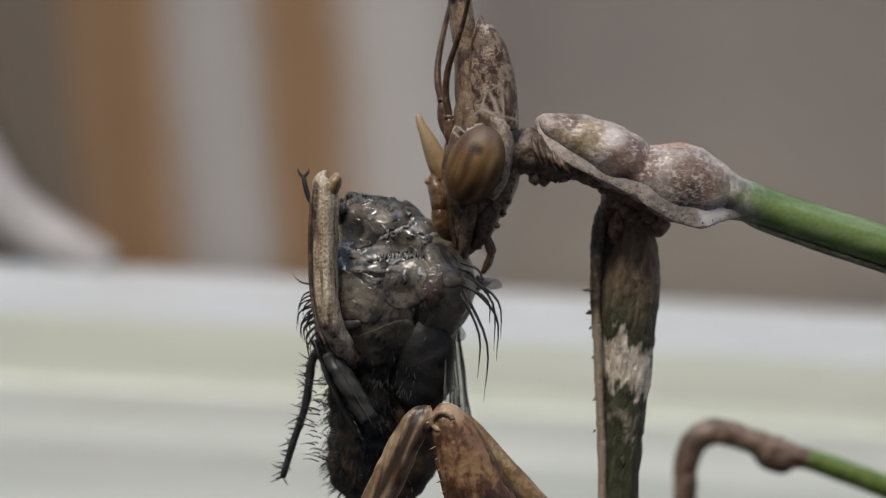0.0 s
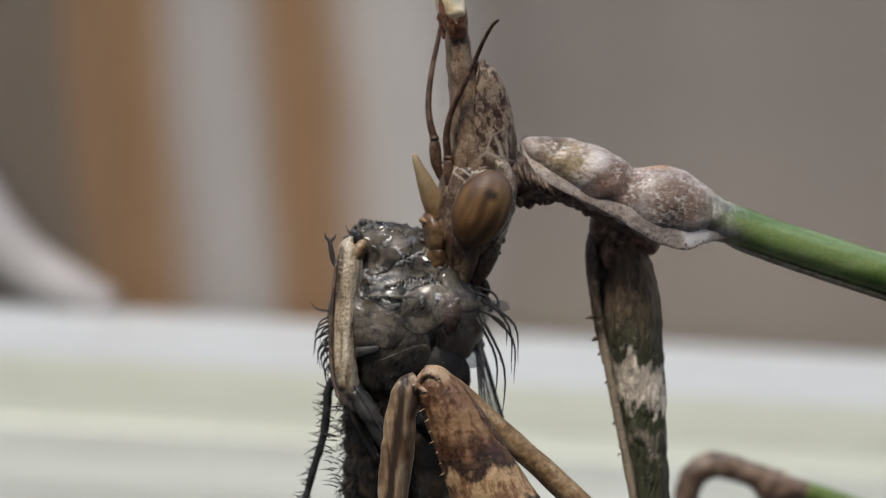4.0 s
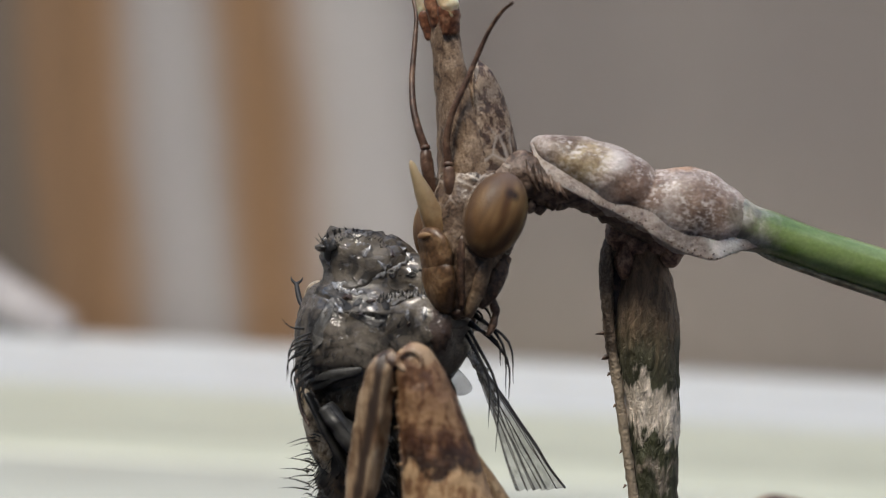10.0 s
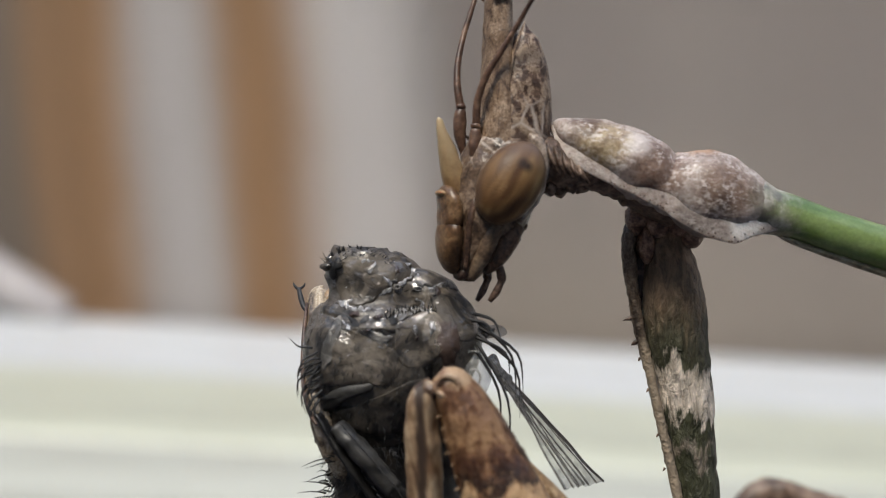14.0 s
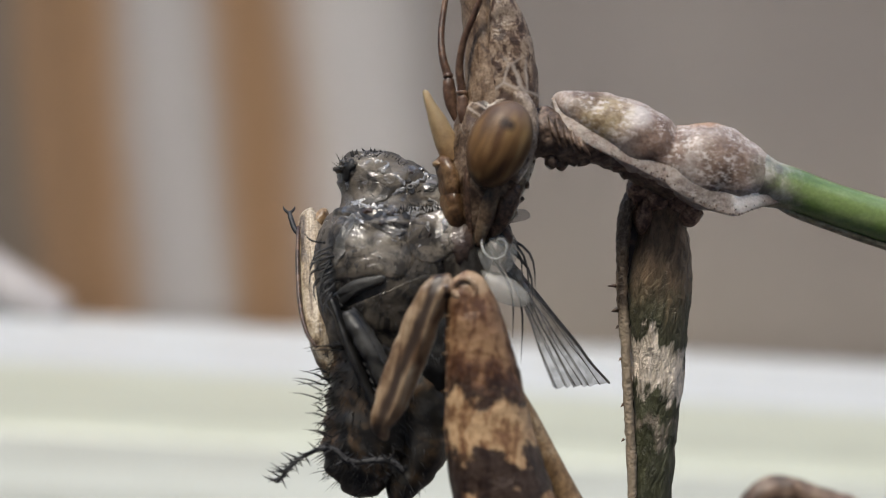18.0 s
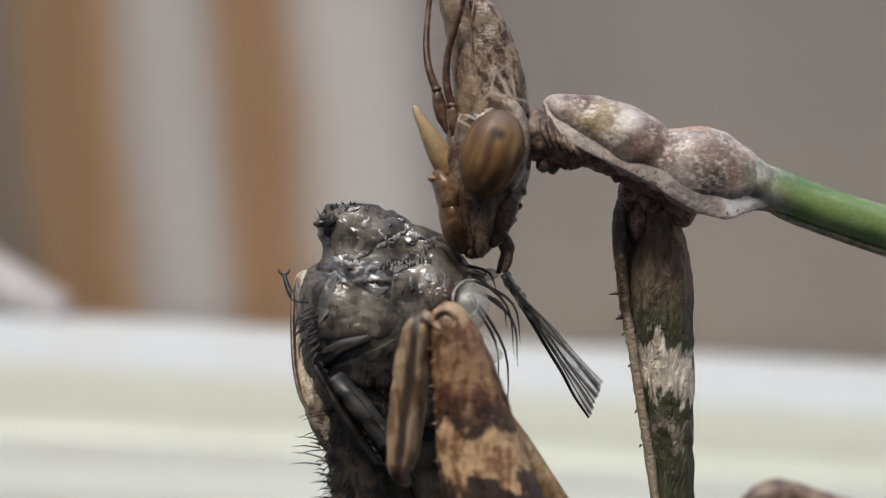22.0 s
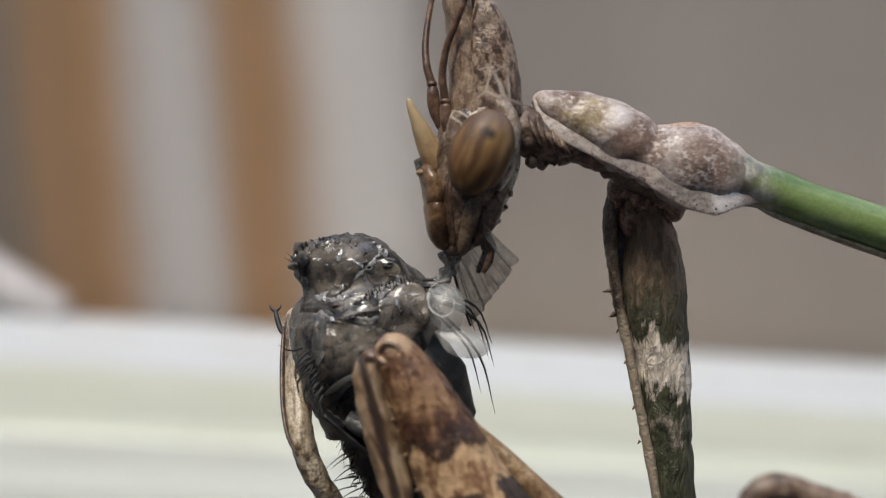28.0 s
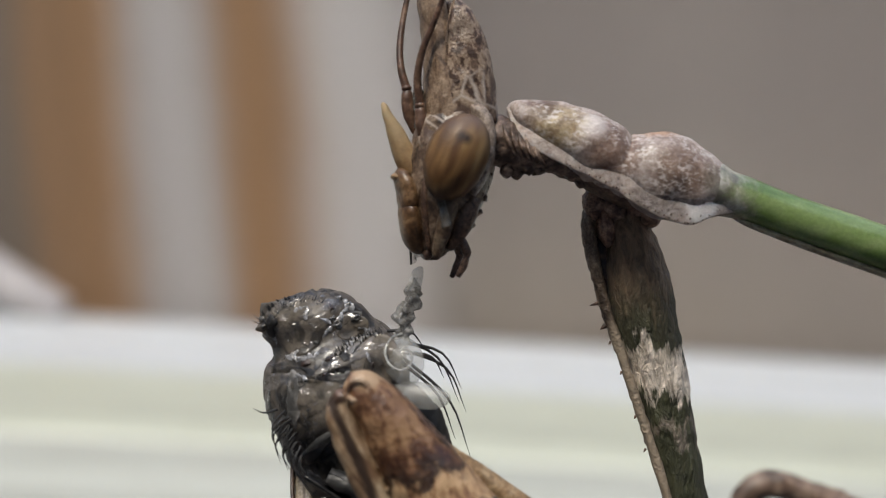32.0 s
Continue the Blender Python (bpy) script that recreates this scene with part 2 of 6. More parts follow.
def make_eye():
    m, nt, b = surface("amber_eye", 0.5, 0.35, coat=0.03)
    place = nt.nodes.new("ShaderNodeTexCoord")
    axes = nt.nodes.new("ShaderNodeSeparateXYZ")
    nt.links.new(place.outputs["Object"], axes.inputs[0])
    across = maths(nt, "SUBTRACT", maths(nt, "DIVIDE", axes.outputs[0], MM), maths(nt, "ABSOLUTE", maths(nt, "DIVIDE", axes.outputs[1], MM)))
    bands = maths(nt, "SINE", maths(nt, "ADD", maths(nt, "MULTIPLY", across, 10.0), maths(nt, "MULTIPLY", grain(nt, 1.0, 2), 2.0)))
    warm = ramp(nt, grain(nt, 0.9, 2, 0.5, (0.5, 1, 2)), [(0.33, (0.085, 0.042, 0.016)), (0.5, (0.148, 0.08, 0.031)), (0.7, (0.22, 0.135, 0.06))])
    streak = ramp(nt, maths(nt, "ADD", maths(nt, "MULTIPLY", bands, 0.2), grain(nt, 0.6, 2, 0.5, (0.6, 1, 2.5))), [(0.25, (0.6, 0.5, 0.43)), (0.55, (0.95, 0.93, 0.9)), (0.85, (1.25, 1.28, 1.22))])
    co = nt.nodes.new("ShaderNodeTexCoord")
    ab = nt.nodes.new("ShaderNodeVectorMath")
    ab.operation = "ABSOLUTE"
    nt.links.new(co.outputs["Object"], ab.inputs[0])
    far = nt.nodes.new("ShaderNodeVectorMath")
    far.operation = "DISTANCE"
    far.inputs[1].default_value = (0.06 * MM, 0.66 * MM, 0.55 * MM)
    nt.links.new(ab.outputs[0], far.inputs[0])
    dark = maths(nt, "MULTIPLY", ramp(nt, maths(nt, "DIVIDE", far.outputs["Value"], 0.5 * MM), [(0.12, (1, 1, 1)), (0.5, (0, 0, 0))]), along(nt, "Z", -0.05, 0.1))
    body = blend(nt, warm, streak, 0.9, "MULTIPLY")
    body = blend(nt, body, (0.14, 0.095, 0.075), maths(nt, "MULTIPLY", along(nt, "Z", 0.55, 1.15), 0.75))
    sp = nt.nodes.new("ShaderNodeSeparateXYZ")
    nt.links.new(ab.outputs[0], sp.inputs[0])
    border = ramp(nt, maths(nt, "ADD", maths(nt, "DIVIDE", sp.outputs[1], 0.66 * MM), maths(nt, "MULTIPLY", grain(nt, 0.4, 3), 0.3)), [(0.42, (1, 1, 1)), (0.7, (0, 0, 0))])
    body = blend(nt, body, (0.075, 0.042, 0.024), maths(nt, "MULTIPLY", border, 0.6))
    nt.links.new(blend(nt, body, (0.02, 0.010, 0.007), dark), b.inputs["Base Color"])
    relief(nt, b, maths(nt, "ADD", maths(nt, "MULTIPLY", cells(nt, 0.05), 0.5), grain(nt, 0.5, 2, 0.4, (0.6, 1, 2.5))), 0.3, 0.05)
    return m


def make_stem():
    """Smooth green skin with fine lengthwise fibres, dappled grey where it leaves the shield."""
    m, nt, b = surface("green_stem_skin", 0.3, 0.6, coat=0.25, sss=0.12)
    lines = grain(nt, 0.2, 4, 0.6, (5, 1, 2.5))
    green = ramp(nt, maths(nt, "ADD", maths(nt, "MULTIPLY", lines, 0.45), maths(nt, "MULTIPLY", grain(nt, 1.4, 3, 0.5, (3, 1, 1)), 0.55)), [(0.36, (0.062, 0.112, 0.02)), (0.5, (0.112, 0.178, 0.041)), (0.64, (0.19, 0.26, 0.1))])
    pale = ramp(nt, grain(nt, 0.45, 5), [(0.38, (0.13, 0.12, 0.09)), (0.5, (0.27, 0.265, 0.21)), (0.62, (0.44, 0.42, 0.38))])
    f = maths(nt, "ADD", along(nt, "X", 9.1, 10.9), maths(nt, "MULTIPLY", maths(nt, "SUBTRACT", grain(nt, 0.5, 5, 0.7), 0.5), 1.3))
    bloom = ramp(nt, grain(nt, 0.1, 2), [(0.4, (0.85, 0.85, 0.85)), (0.6, (1.1, 1.1, 1.1))])
    skin = blend(nt, pale, green, ramp(nt, f, [(0.25, (0, 0, 0)), (0.8, (1, 1, 1))]))
    nt.links.new(blend(nt, skin, bloom, 0.8, "MULTIPLY"), b.inputs["Base Color"])
    relief(nt, b, lines, 0.25, 0.02)
    return m


def make_coxa():
    """Brown above, then ragged bands of dark green, white and dark green."""
    m, nt, b = surface("banded_leg_skin", 0.55)
    rag = maths(nt, "SUBTRACT", grain(nt, 0.45, 4, 0.6, (1, 1, 4.0)), 0.5)
    f = maths(nt, "ADD", along(nt, "Z", -9.0, 0.5), maths(nt, "MULTIPLY", rag, 0.42))
    dk, wh, br = (0.048, 0.052, 0.026), (0.7, 0.63, 0.56), (0.235, 0.17, 0.112)
    bands = ramp(nt, f, [(0.0, dk), (0.17, dk), (0.21, (0.20, 0.17, 0.14)), (0.25, dk), (0.315, dk), (0.345, wh), (0.455, wh), (0.485, dk), (0.575, (0.075, 0.07, 0.042)), (0.62, (0.13, 0.105, 0.065)), (0.69, br), (0.85, (0.25, 0.172, 0.118)), (1.0, (0.29, 0.2, 0.14))])
    fib = ramp(nt, grain(nt, 0.24, 5, 0.7, (1, 1, 2.6), 0.8), [(0.37, (0.48, 0.45, 0.39)), (0.6, (1.3, 1.26, 1.21))])
    nt.links.new(blend(nt, bands, fib, 0.9, "MULTIPLY"), b.inputs["Base Color"])
    relief(nt, b, maths(nt, "ADD", grain(nt, 0.26, 5, 0.7, (1, 1, 2.6), 0.8), grain(nt, 0.6, 3, 0.6, (1, 1, 3), 1.5)), 1.0, 0.22)
    return m


def make_femur():
    """Cream and chestnut blotches in broad ragged bands down the thigh."""
    m, nt, b = surface("banded_thigh_skin", 0.42)
    rag = maths(nt, "SUBTRACT", grain(nt, 0.8, 4, 0.6), 0.5)
    f = maths(nt, "ADD", along(nt, "Z", -8.0, 0.8), maths(nt, "MULTIPLY", rag, 0.34))
    cream, nut, dk = (0.42, 0.285, 0.165), (0.115, 0.056, 0.029), (0.042, 0.026, 0.019)
    bands = ramp(nt, f, [(0.0, dk), (0.12, nut), (0.15, cream), (0.24, cream), (0.275, dk), (0.40, dk), (0.43, cream), (0.555, cream), (0.59, dk), (0.655, nut), (0.74, (0.27, 0.165, 0.09)), (0.83, (0.17, 0.092, 0.05)), (0.9, (0.25, 0.15, 0.085)), (0.95, (0.35, 0.245, 0.155))])
    spots = ramp(nt, grain(nt, 0.4, 4, 0.7, (1, 1, 2.2)), [(0.4, (0.3, 0.17, 0.125)), (0.47, (0.6, 0.47, 0.38)), (0.54, (1.1, 1.06, 1.02))])
    nt.links.new(blend(nt, bands, spots, 0.85, "MULTIPLY"), b.inputs["Base Color"])
    relief(nt, b, maths(nt, "ADD", grain(nt, 0.3, 5, 0.7), cells(nt, 0.2)), 0.6, 0.04)
    return m


def make_shin():
    """Tan shin with one dark groove down its length."""
    m, nt, b = surface("grooved_shin_skin", 0.42)
    lines = grain(nt, 0.3, 4, 0.6, (1, 1, 9))
    col = ramp(nt, lines, [(0.34, (0.13, 0.075, 0.042)), (0.5, (0.30, 0.205, 0.125)), (0.66, (0.45, 0.35, 0.235))])
    tint = ramp(nt, grain(nt, 0.9, 4), [(0.36, (0.35, 0.26, 0.2)), (0.56, (1.05, 1.05, 1.05))])
    co = nt.nodes.new("ShaderNodeTexCoord")
    sp = nt.nodes.new("ShaderNodeSeparateXYZ")
    nt.links.new(co.outputs["Object"], sp.inputs[0])
    axis = maths(nt, "ADD", maths(nt, "DIVIDE", sp.outputs[0], MM), maths(nt, "MULTIPLY", maths(nt, "DIVIDE", sp.outputs[2], MM), -0.235))
    off = maths(nt, "ADD", maths(nt, "ABSOLUTE", maths(nt, "ADD", axis, 0.80)), maths(nt, "MULTIPLY", maths(nt, "SUBTRACT", lines, 0.5), 0.25))
    groove = ramp(nt, off, [(0.07, (1, 1, 1)), (0.19, (0, 0, 0))])
    nt.links.new(blend(nt, blend(nt, col, tint, 0.9, "MULTIPLY"), (0.04, 0.024, 0.016), groove), b.inputs["Base Color"])
    relief(nt, b, maths(nt, "SUBTRACT", lines, groove), 0.6, 0.06)
    return m


def make_fly(name, dark, mid, light, rough, wet=0.0):
    """Dusty grey-black armour; wet ones are licked in patches, with a crinkled film of spittle over a smoother skin."""
    m, nt, b = surface(name, rough, 0.42)
    b.inputs["Coat Roughness"].default_value, b.inputs["Coat IOR"].default_value = 0.1, 1.8
    col = ramp(nt, grain(nt, 1.1, 6, 0.62, warp=1.2), [(0.4, dark), (0.5, mid), (0.6, mid), (0.72, light)])
    fine = ramp(nt, grain(nt, 0.12, 3), [(0.35, (0.7, 0.68, 0.66)), (0.65, (1.15, 1.15, 1.15))])
    nt.links.new(blend(nt, col, fine, 0.6, "MULTIPLY"), b.inputs["Base Color"])
    nt.links.new(ramp(nt, grain(nt, 0.7, 4), [(0.4, (rough,) * 3), (0.6, (rough + 0.2,) * 3)]), b.inputs["Roughness"])
    relief(nt, b, maths(nt, "ADD", grain(nt, 0.8, 3, 0.5, warp=0.6), maths(nt, "MULTIPLY", grain(nt, 0.13, 3), 0.2)), 0.6, 0.06)
    if wet:
        damp = ramp(nt, grain(nt, 0.9, 4, 0.6, warp=1.5), [(0.47, (0.05, 0.05, 0.05)), (0.57, (wet, wet, wet))])
        upper = maths(nt, "ADD", maths(nt, "MULTIPLY", along(nt, "Z", -1.6, 0.6), 0.75), 0.25)
        nt.links.new(maths(nt, "MULTIPLY", damp, upper), b.inputs["Coat Weight"])
        bp = nt.nodes.new("ShaderNodeBump")
        bp.inputs["Strength"].default_value, bp.inputs["Distance"].default_value = 1.0, 0.16 * MM
        nt.links.new(maths(nt, "ADD", grain(nt, 0.45, 3, 0.5, (1.6, 1, 0.8), 1.2), maths(nt, "MULTIPLY", cells(nt, 0.5, "DISTANCE_TO_EDGE", (1.3, 1, 0.8)), 0.5)), bp.inputs["Height"])
        nt.links.new(bp.outputs[0], b.inputs["Coat Normal"])
    return m


def make_film(name, tone, alpha, size=0.5):
    """A thin glassy membrane with crumples."""
    m, nt, b = surface(name, 0.22, 0.6)
    col = ramp(nt, grain(nt, size, 5), [(0.35, tuple(c * 0.6 for c in tone)), (0.65, tone)])
    nt.links.new(col, b.inputs["Base Color"])
    al = ramp(nt, grain(nt, size * 1.3, 4, warp=0.8), [(0.35, (alpha * 0.7,) * 3), (0.65, (min(1, alpha * 1.25),) * 3)])
    nt.links.new(al, b.inputs["Alpha"])
    relief(nt, b, grain(nt, size * 0.6, 5, warp=0.8), 0.8, 0.05)
    return m


def plain(name, lo, hi, size, rough=0.5, bump=0.3, stretch=(1, 1, 1)):
    m, nt, b = surface(name, rough)
    g = grain(nt, size, 5, 0.6, stretch)
    fine = ramp(nt, grain(nt, size * 0.08, 3, 0.6, stretch), [(0.3, (0.85, 0.85, 0.85)), (0.7, (1.08, 1.08, 1.08))])
    nt.links.new(blend(nt, ramp(nt, g, [(0.33, lo), (0.67, hi)]), fine, 1.0, "MULTIPLY"), b.inputs["Base Color"])
    relief(nt, b, grain(nt, size * 0.1, 4, 0.6, stretch), 0.4, bump)
    return m


def make_thorn():
    """Pale horn, whiter towards the point, with a brown stain at the root."""
    m, nt, b = surface("pale_thorn", 0.36, sss=0.25)
    base = ramp(nt, grain(nt, 0.5, 4), [(0.35, (0.15, 0.083, 0.036)), (0.6, (0.28, 0.18, 0.09))])
    tip = maths(nt, "ADD", along(nt, "Z", -0.1, 1.9), maths(nt, "MULTIPLY", maths(nt, "SUBTRACT", grain(nt, 0.3, 3), 0.5), 0.4))
    nt.links.new(blend(nt, base, (0.42, 0.33, 0.2), tip), b.inputs["Base Color"])
    relief(nt, b, grain(nt, 0.2, 3), 0.3, 0.02)
    return m


M_THORN = make_thorn()
M_EYE, M_STEM, M_COXA, M_FEMUR, M_SHIN = make_eye(), make_stem(), make_coxa(), make_femur(), make_shin()
M_FLY = make_fly("fly_armour", (0.012, 0.01, 0.0085), (0.08, 0.068, 0.055), (0.15, 0.13, 0.107), 0.4, 1.0)
M_FLYDUST = make_fly("fly_dusty_armour", (0.03, 0.025, 0.02), (0.12, 0.101, 0.08), (0.2, 0.175, 0.142), 0.4, 1.0)
M_FLYDARK = make_fly("fly_dark_armour", (0.004, 0.004, 0.0045), (0.011, 0.0105, 0.0105), (0.035, 0.033, 0.032), 0.4)
M_FLYGREY = make_fly("fly_leg_skin", (0.012, 0.012, 0.012), (0.04, 0.039, 0.037), (0.09, 0.088, 0.083), 0.4)
M_ABDOMEN = chitin("fly_abdomen_skin", (0.006, 0.006, 0.006), (0.02, 0.017, 0.014), (0.08, 0.05, 0.028), 1.5, 0.36, 0.05, (0.40, 0.5, 0.62))
M_FLESH = make_fly("fly_torn_flesh", (0.02, 0.012, 0.009), (0.055, 0.035, 0.027), (0.14, 0.11, 0.09), 0.3, 0.8)
M_MEMBRANE = make_fly("fly_pale_membrane", (0.06, 0.058, 0.054), (0.16, 0.152, 0.142), (0.36, 0.355, 0.35), 0.3, 1.0)
# whitish wet film, its pale tone partly a painted glint
M_WET_GLINT = surface("wet_white_glint", 0.2, 0.7, coat=1.0)
M_WET_GLINT[1].links.new(ramp(M_WET_GLINT[1], grain(M_WET_GLINT[1], 0.25, 4), [(0.4, (0.08, 0.075, 0.07)), (0.64, (0.36, 0.36, 0.37))]), M_WET_GLINT[2].inputs["Base Color"])
relief(M_WET_GLINT[1], M_WET_GLINT[2], grain(M_WET_GLINT[1], 0.12, 4), 0.8, 0.05)
M_WET_GLINT = M_WET_GLINT[0]
M_FILM = make_film("wing_film", (0.15, 0.147, 0.137), 0.55, 0.4)
M_SINEW = make_film("sinew_film", (0.2, 0.195, 0.185), 0.75, 0.25)
M_RIM = make_film("scale_rim_film", (0.5, 0.5, 0.48), 0.45, 0.5)
M_DISC = make_film("pale_scale_film", (0.42, 0.42, 0.40), 0.36, 0.7)
M_FLANGE = powdered(shield_marks(chitin("shield_edge_skin", (0.27, 0.21, 0.183), (0.39, 0.322, 0.288), (0.5, 0.44, 0.405), 0.3, 0.45, 0.02, (0.30, 0.45, 0.6), sss=0.25, speck=0.4), (((7.4, -1.0, 0.75), 0.75, 0.9, (0.42, 0.43, 0.44), 0.8), ((8.75, -0.8, 0.55), 0.5, 0.4, (0.95, 0.92, 0.90), 0.6), ((8.1, -0.9, 0.4), 0.3, 0.8, (0.5, 0.48, 0.47), 0.7))), 0.35, 0.9)
M_VEIN = chitin("wing_vein", (0.025, 0.023, 0.021), (0.06, 0.056, 0.052), (0.11, 0.104, 0.098), 0.3, 0.4, 0.01)
M_WHITE, nt_ivory, b_ivory = surface("ivory_tip", 0.45, sss=0.3)
nt_ivory.links.new(ramp(nt_ivory, grain(nt_ivory, 0.5, 4), [(0.34, (0.6, 0.44, 0.25)), (0.5, (0.82, 0.71, 0.51)), (0.66, (0.9, 0.83, 0.68))]), b_ivory.inputs["Base Color"])
relief(nt_ivory, b_ivory, grain(nt_ivory, 0.25, 4), 0.5, 0.04)
M_ROOT = chitin("red_brown_collar", (0.09, 0.03, 0.014), (0.2, 0.075, 0.036), (0.34, 0.17, 0.095), 0.4, 0.42, 0.02)
M_GREENLEG = chitin("green_leg_skin", (0.05, 0.08, 0.015), (0.10, 0.16, 0.03), (0.17, 0.22, 0.06), 0.6, 0.45, 0.02, (0.3, 0.5, 0.7))
M_LEGBROWN = chitin("banded_brown_leg", (0.05, 0.031, 0.022), (0.15, 0.095, 0.066), (0.30, 0.22, 0.165), 1.6, 0.5, 0.03)
M_FEELER = chitin("feeler_skin", (0.045, 0.022, 0.014), (0.10, 0.052, 0.033), (0.19, 0.115, 0.075), 0.8, 0.45, 0.02)
M_SOCKET = chitin("pale_socket_skin", (0.10, 0.068, 0.048), (0.25, 0.195, 0.155), (0.40, 0.335, 0.285), 0.4, 0.42, 0.03, (0.30, 0.45, 0.6))


# ---- shaping ----
def spline(pts, sub):
    """Smooth rows through the given rows (Catmull-Rom)."""
    p = [np.array(v, float) for v in pts]
    p = [2 * p[0] - p[1], *p, 2 * p[-1] - p[-2]]
    out = []
    for i in range(1, len(p) - 2):
        a, b, c, d = p[i - 1:i + 3]
        for k in range(sub):
            t = k / sub
            out.append(0.5 * (2 * b + (c - a) * t + (2 * a - 5 * b + 4 * c - d) * t * t + (3 * b - a - 3 * c + d) * t ** 3))
    out.append(p[-2])
    return out


def tube(bm, stations, seg=18, sub=5, bumps=0.0, size=0.5, flute=0, flute_depth=0.0, seed=0.0, square=1.0):
    """A body swept through stations (x, y, z, half width in the upright plane, half depth), millimetres."""
    rows = spline(stations, sub)
    rings = []
    for i, r in enumerate(rows):
        t = Vector((rows[min(i + 1, len(rows) - 1)] - rows[max(i - 1, 0)])[:3]).normalized()
        side = t.cross(Vector((0, 1, 0)))
        side = side.normalized() if side.length > 0.05 else Vector((1, 0, 0))
        deep = side.cross(t).normalized()
        ring = []
        for k in range(seg):
            a = 2 * math.pi * k / seg
            ca, sa = math.cos(a), math.sin(a)
            ca, sa = math.copysign(abs(ca) ** square, ca), math.copysign(abs(sa) ** square, sa)
            g = 1 + (flute_depth * math.cos(flute * a) if flute else 0)
            off = side * (ca * max(r[3], 0.002) * g) + deep * (sa * max(r[4], 0.002) * g)
            v = Vector(r[:3]) + off
            if bumps:
                v += off.normalized() * bumps * noise.noise(v / size + Vector((seed, seed, seed)))
            ring.append(bm.verts.new(v))
        rings.append(ring)
    for a, b in zip(rings, rings[1:]):
        for k in range(seg):
            bm.faces.new((a[k], a[(k + 1) % seg], b[(k + 1) % seg], b[k]))
    bm.faces.new(rings[0][::-1])
    bm.faces.new(rings[-1])
    return bm


def ball(bm, c, r, lean=0.0, yaw=0.0, bumps=0.0, size=0.5, seed=0.0, level=3):
    made = bmesh.ops.create_icosphere(bm, subdivisions=level, radius=1.0)["verts"]
    m = Euler((0, radians(lean), radians(yaw))).to_matrix()
    for v in made:
        p = m @ Vector((v.co.x * r[0], v.co.y * r[1], v.co.z * r[2]))
        if bumps:
            q = p + Vector(c)
            p += p.normalized() * bumps * (noise.noise(q / size + Vector((seed, 0, seed))) + 0.5 * noise.noise(q / size * 2.7))
        v.co = p + Vector(c)
    return bm


def spike(bm, a, b, r, bend=(0, 0, 0), seg=6, sub=3):
    """A tapering thorn or bristle from a to b."""
    a, b = Vector(a), Vector(b)
    mid = (a + b) / 2 + Vector(bend)
    return tube(bm, [(*a, r, r), (*mid, r * 0.7, r * 0.7), (*b, r * 0.08, r * 0.08)], seg, sub)


def plate(bm, outline, thick, dome=0.0, y=0.0, bumps=0.0, size=0.5):
    """A thin rounded plate in the upright plane over an outline of (x, z)."""
    pts = [Vector((p[0], 0, p[1])) for p in spline([(*q, 0) for q in [*outline, outline[0]]], 4)[:-1]]
    c = sum(pts, Vector()) / len(pts)
    loops = []
    for sgn in (-1, 1):
        for f, d in ((1.0, 0.35), (0.8, 0.85), (0.45, 1.0)):
            loop = []
            for p in pts:
                q = c + (p - c) * f
                q.y = y + sgn * thick * d - dome * (1 - f * f)
                if bumps:
                    q.y += bumps * noise.noise(q / size)
                loop.append(bm.verts.new(q))
            loops.append(loop)
    n = len(pts)
    order = [loops[2], loops[1], loops[0], loops[3], loops[4], loops[5]]
    for a, b in zip(order, order[1:]):
        for k in range(n):
            bm.faces.new((a[k], a[(k + 1) % n], b[(k + 1) % n], b[k]))
    bm.faces.new(order[0][::-1])
    bm.faces.new(order[-1])
    return bm


def part(name, bm, material, parent, label="", smooth=True):
    """One mesh under a thing or a part; the bmesh is in millimetres."""
    bmesh.ops.recalc_face_normals(bm, faces=bm.faces)
    bmesh.ops.scale(bm, vec=(MM, MM, MM), verts=bm.verts)
    for f in bm.faces:
        f.smooth = smooth
    me = bpy.data.meshes.new(name)
    bm.to_mesh(me)
    bm.free()
    me.materials.append(material)
    ob = new(name, me)
    ob.parent = parent
    if label:
        tagged(ob, label)
    return ob


def B():
    return bmesh.new()


def block(name, size, m, material, parent=None, bevel=1.0):
    """A bevelled board, size in millimetres, at a pose."""
    bm = B()
    bmesh.ops.create_cube(bm, size=1.0)
    bmesh.ops.scale(bm, vec=size, verts=bm.verts)
    bmesh.ops.bevel(bm, geom=bm.edges[:], offset=bevel, segments=3, affect="EDGES", profile=0.5)
    ob = part(name, bm, material, parent)
    ob.matrix_local = m
    return ob


# ---- the setting: a painted table before a striped curtain and a plastered wall ----
M_WALL = plain("mauve_plaster", (0.15, 0.128, 0.122), (0.24, 0.205, 0.195), 160, 0.9, 0.5)
M_BOUNCE = plain("pale_bounce_plaster", (0.50, 0.48, 0.46), (0.60, 0.58, 0.55), 160, 0.9, 0.5)
M_GREYWOOD = plain("grey_batten_wood", (0.13, 0.105, 0.085), (0.19, 0.16, 0.13), 50, 0.7, 0.4, (0.4, 0.4, 4))
M_TUBE = plain("white_enamel_tube", (0.25, 0.233, 0.232), (0.3, 0.282, 0.28), 40, 0.35, 0.1)
M_BOARD_C = plain("cream_painted_board", (0.33, 0.35, 0.32), (0.385, 0.405, 0.375), 90, 0.4, 0.2, (3, 1, 1))
M_BOARD_A = plain("white_painted_board", (0.37, 0.395, 0.415), (0.43, 0.455, 0.475), 90, 0.4, 0.2, (3, 1, 1))
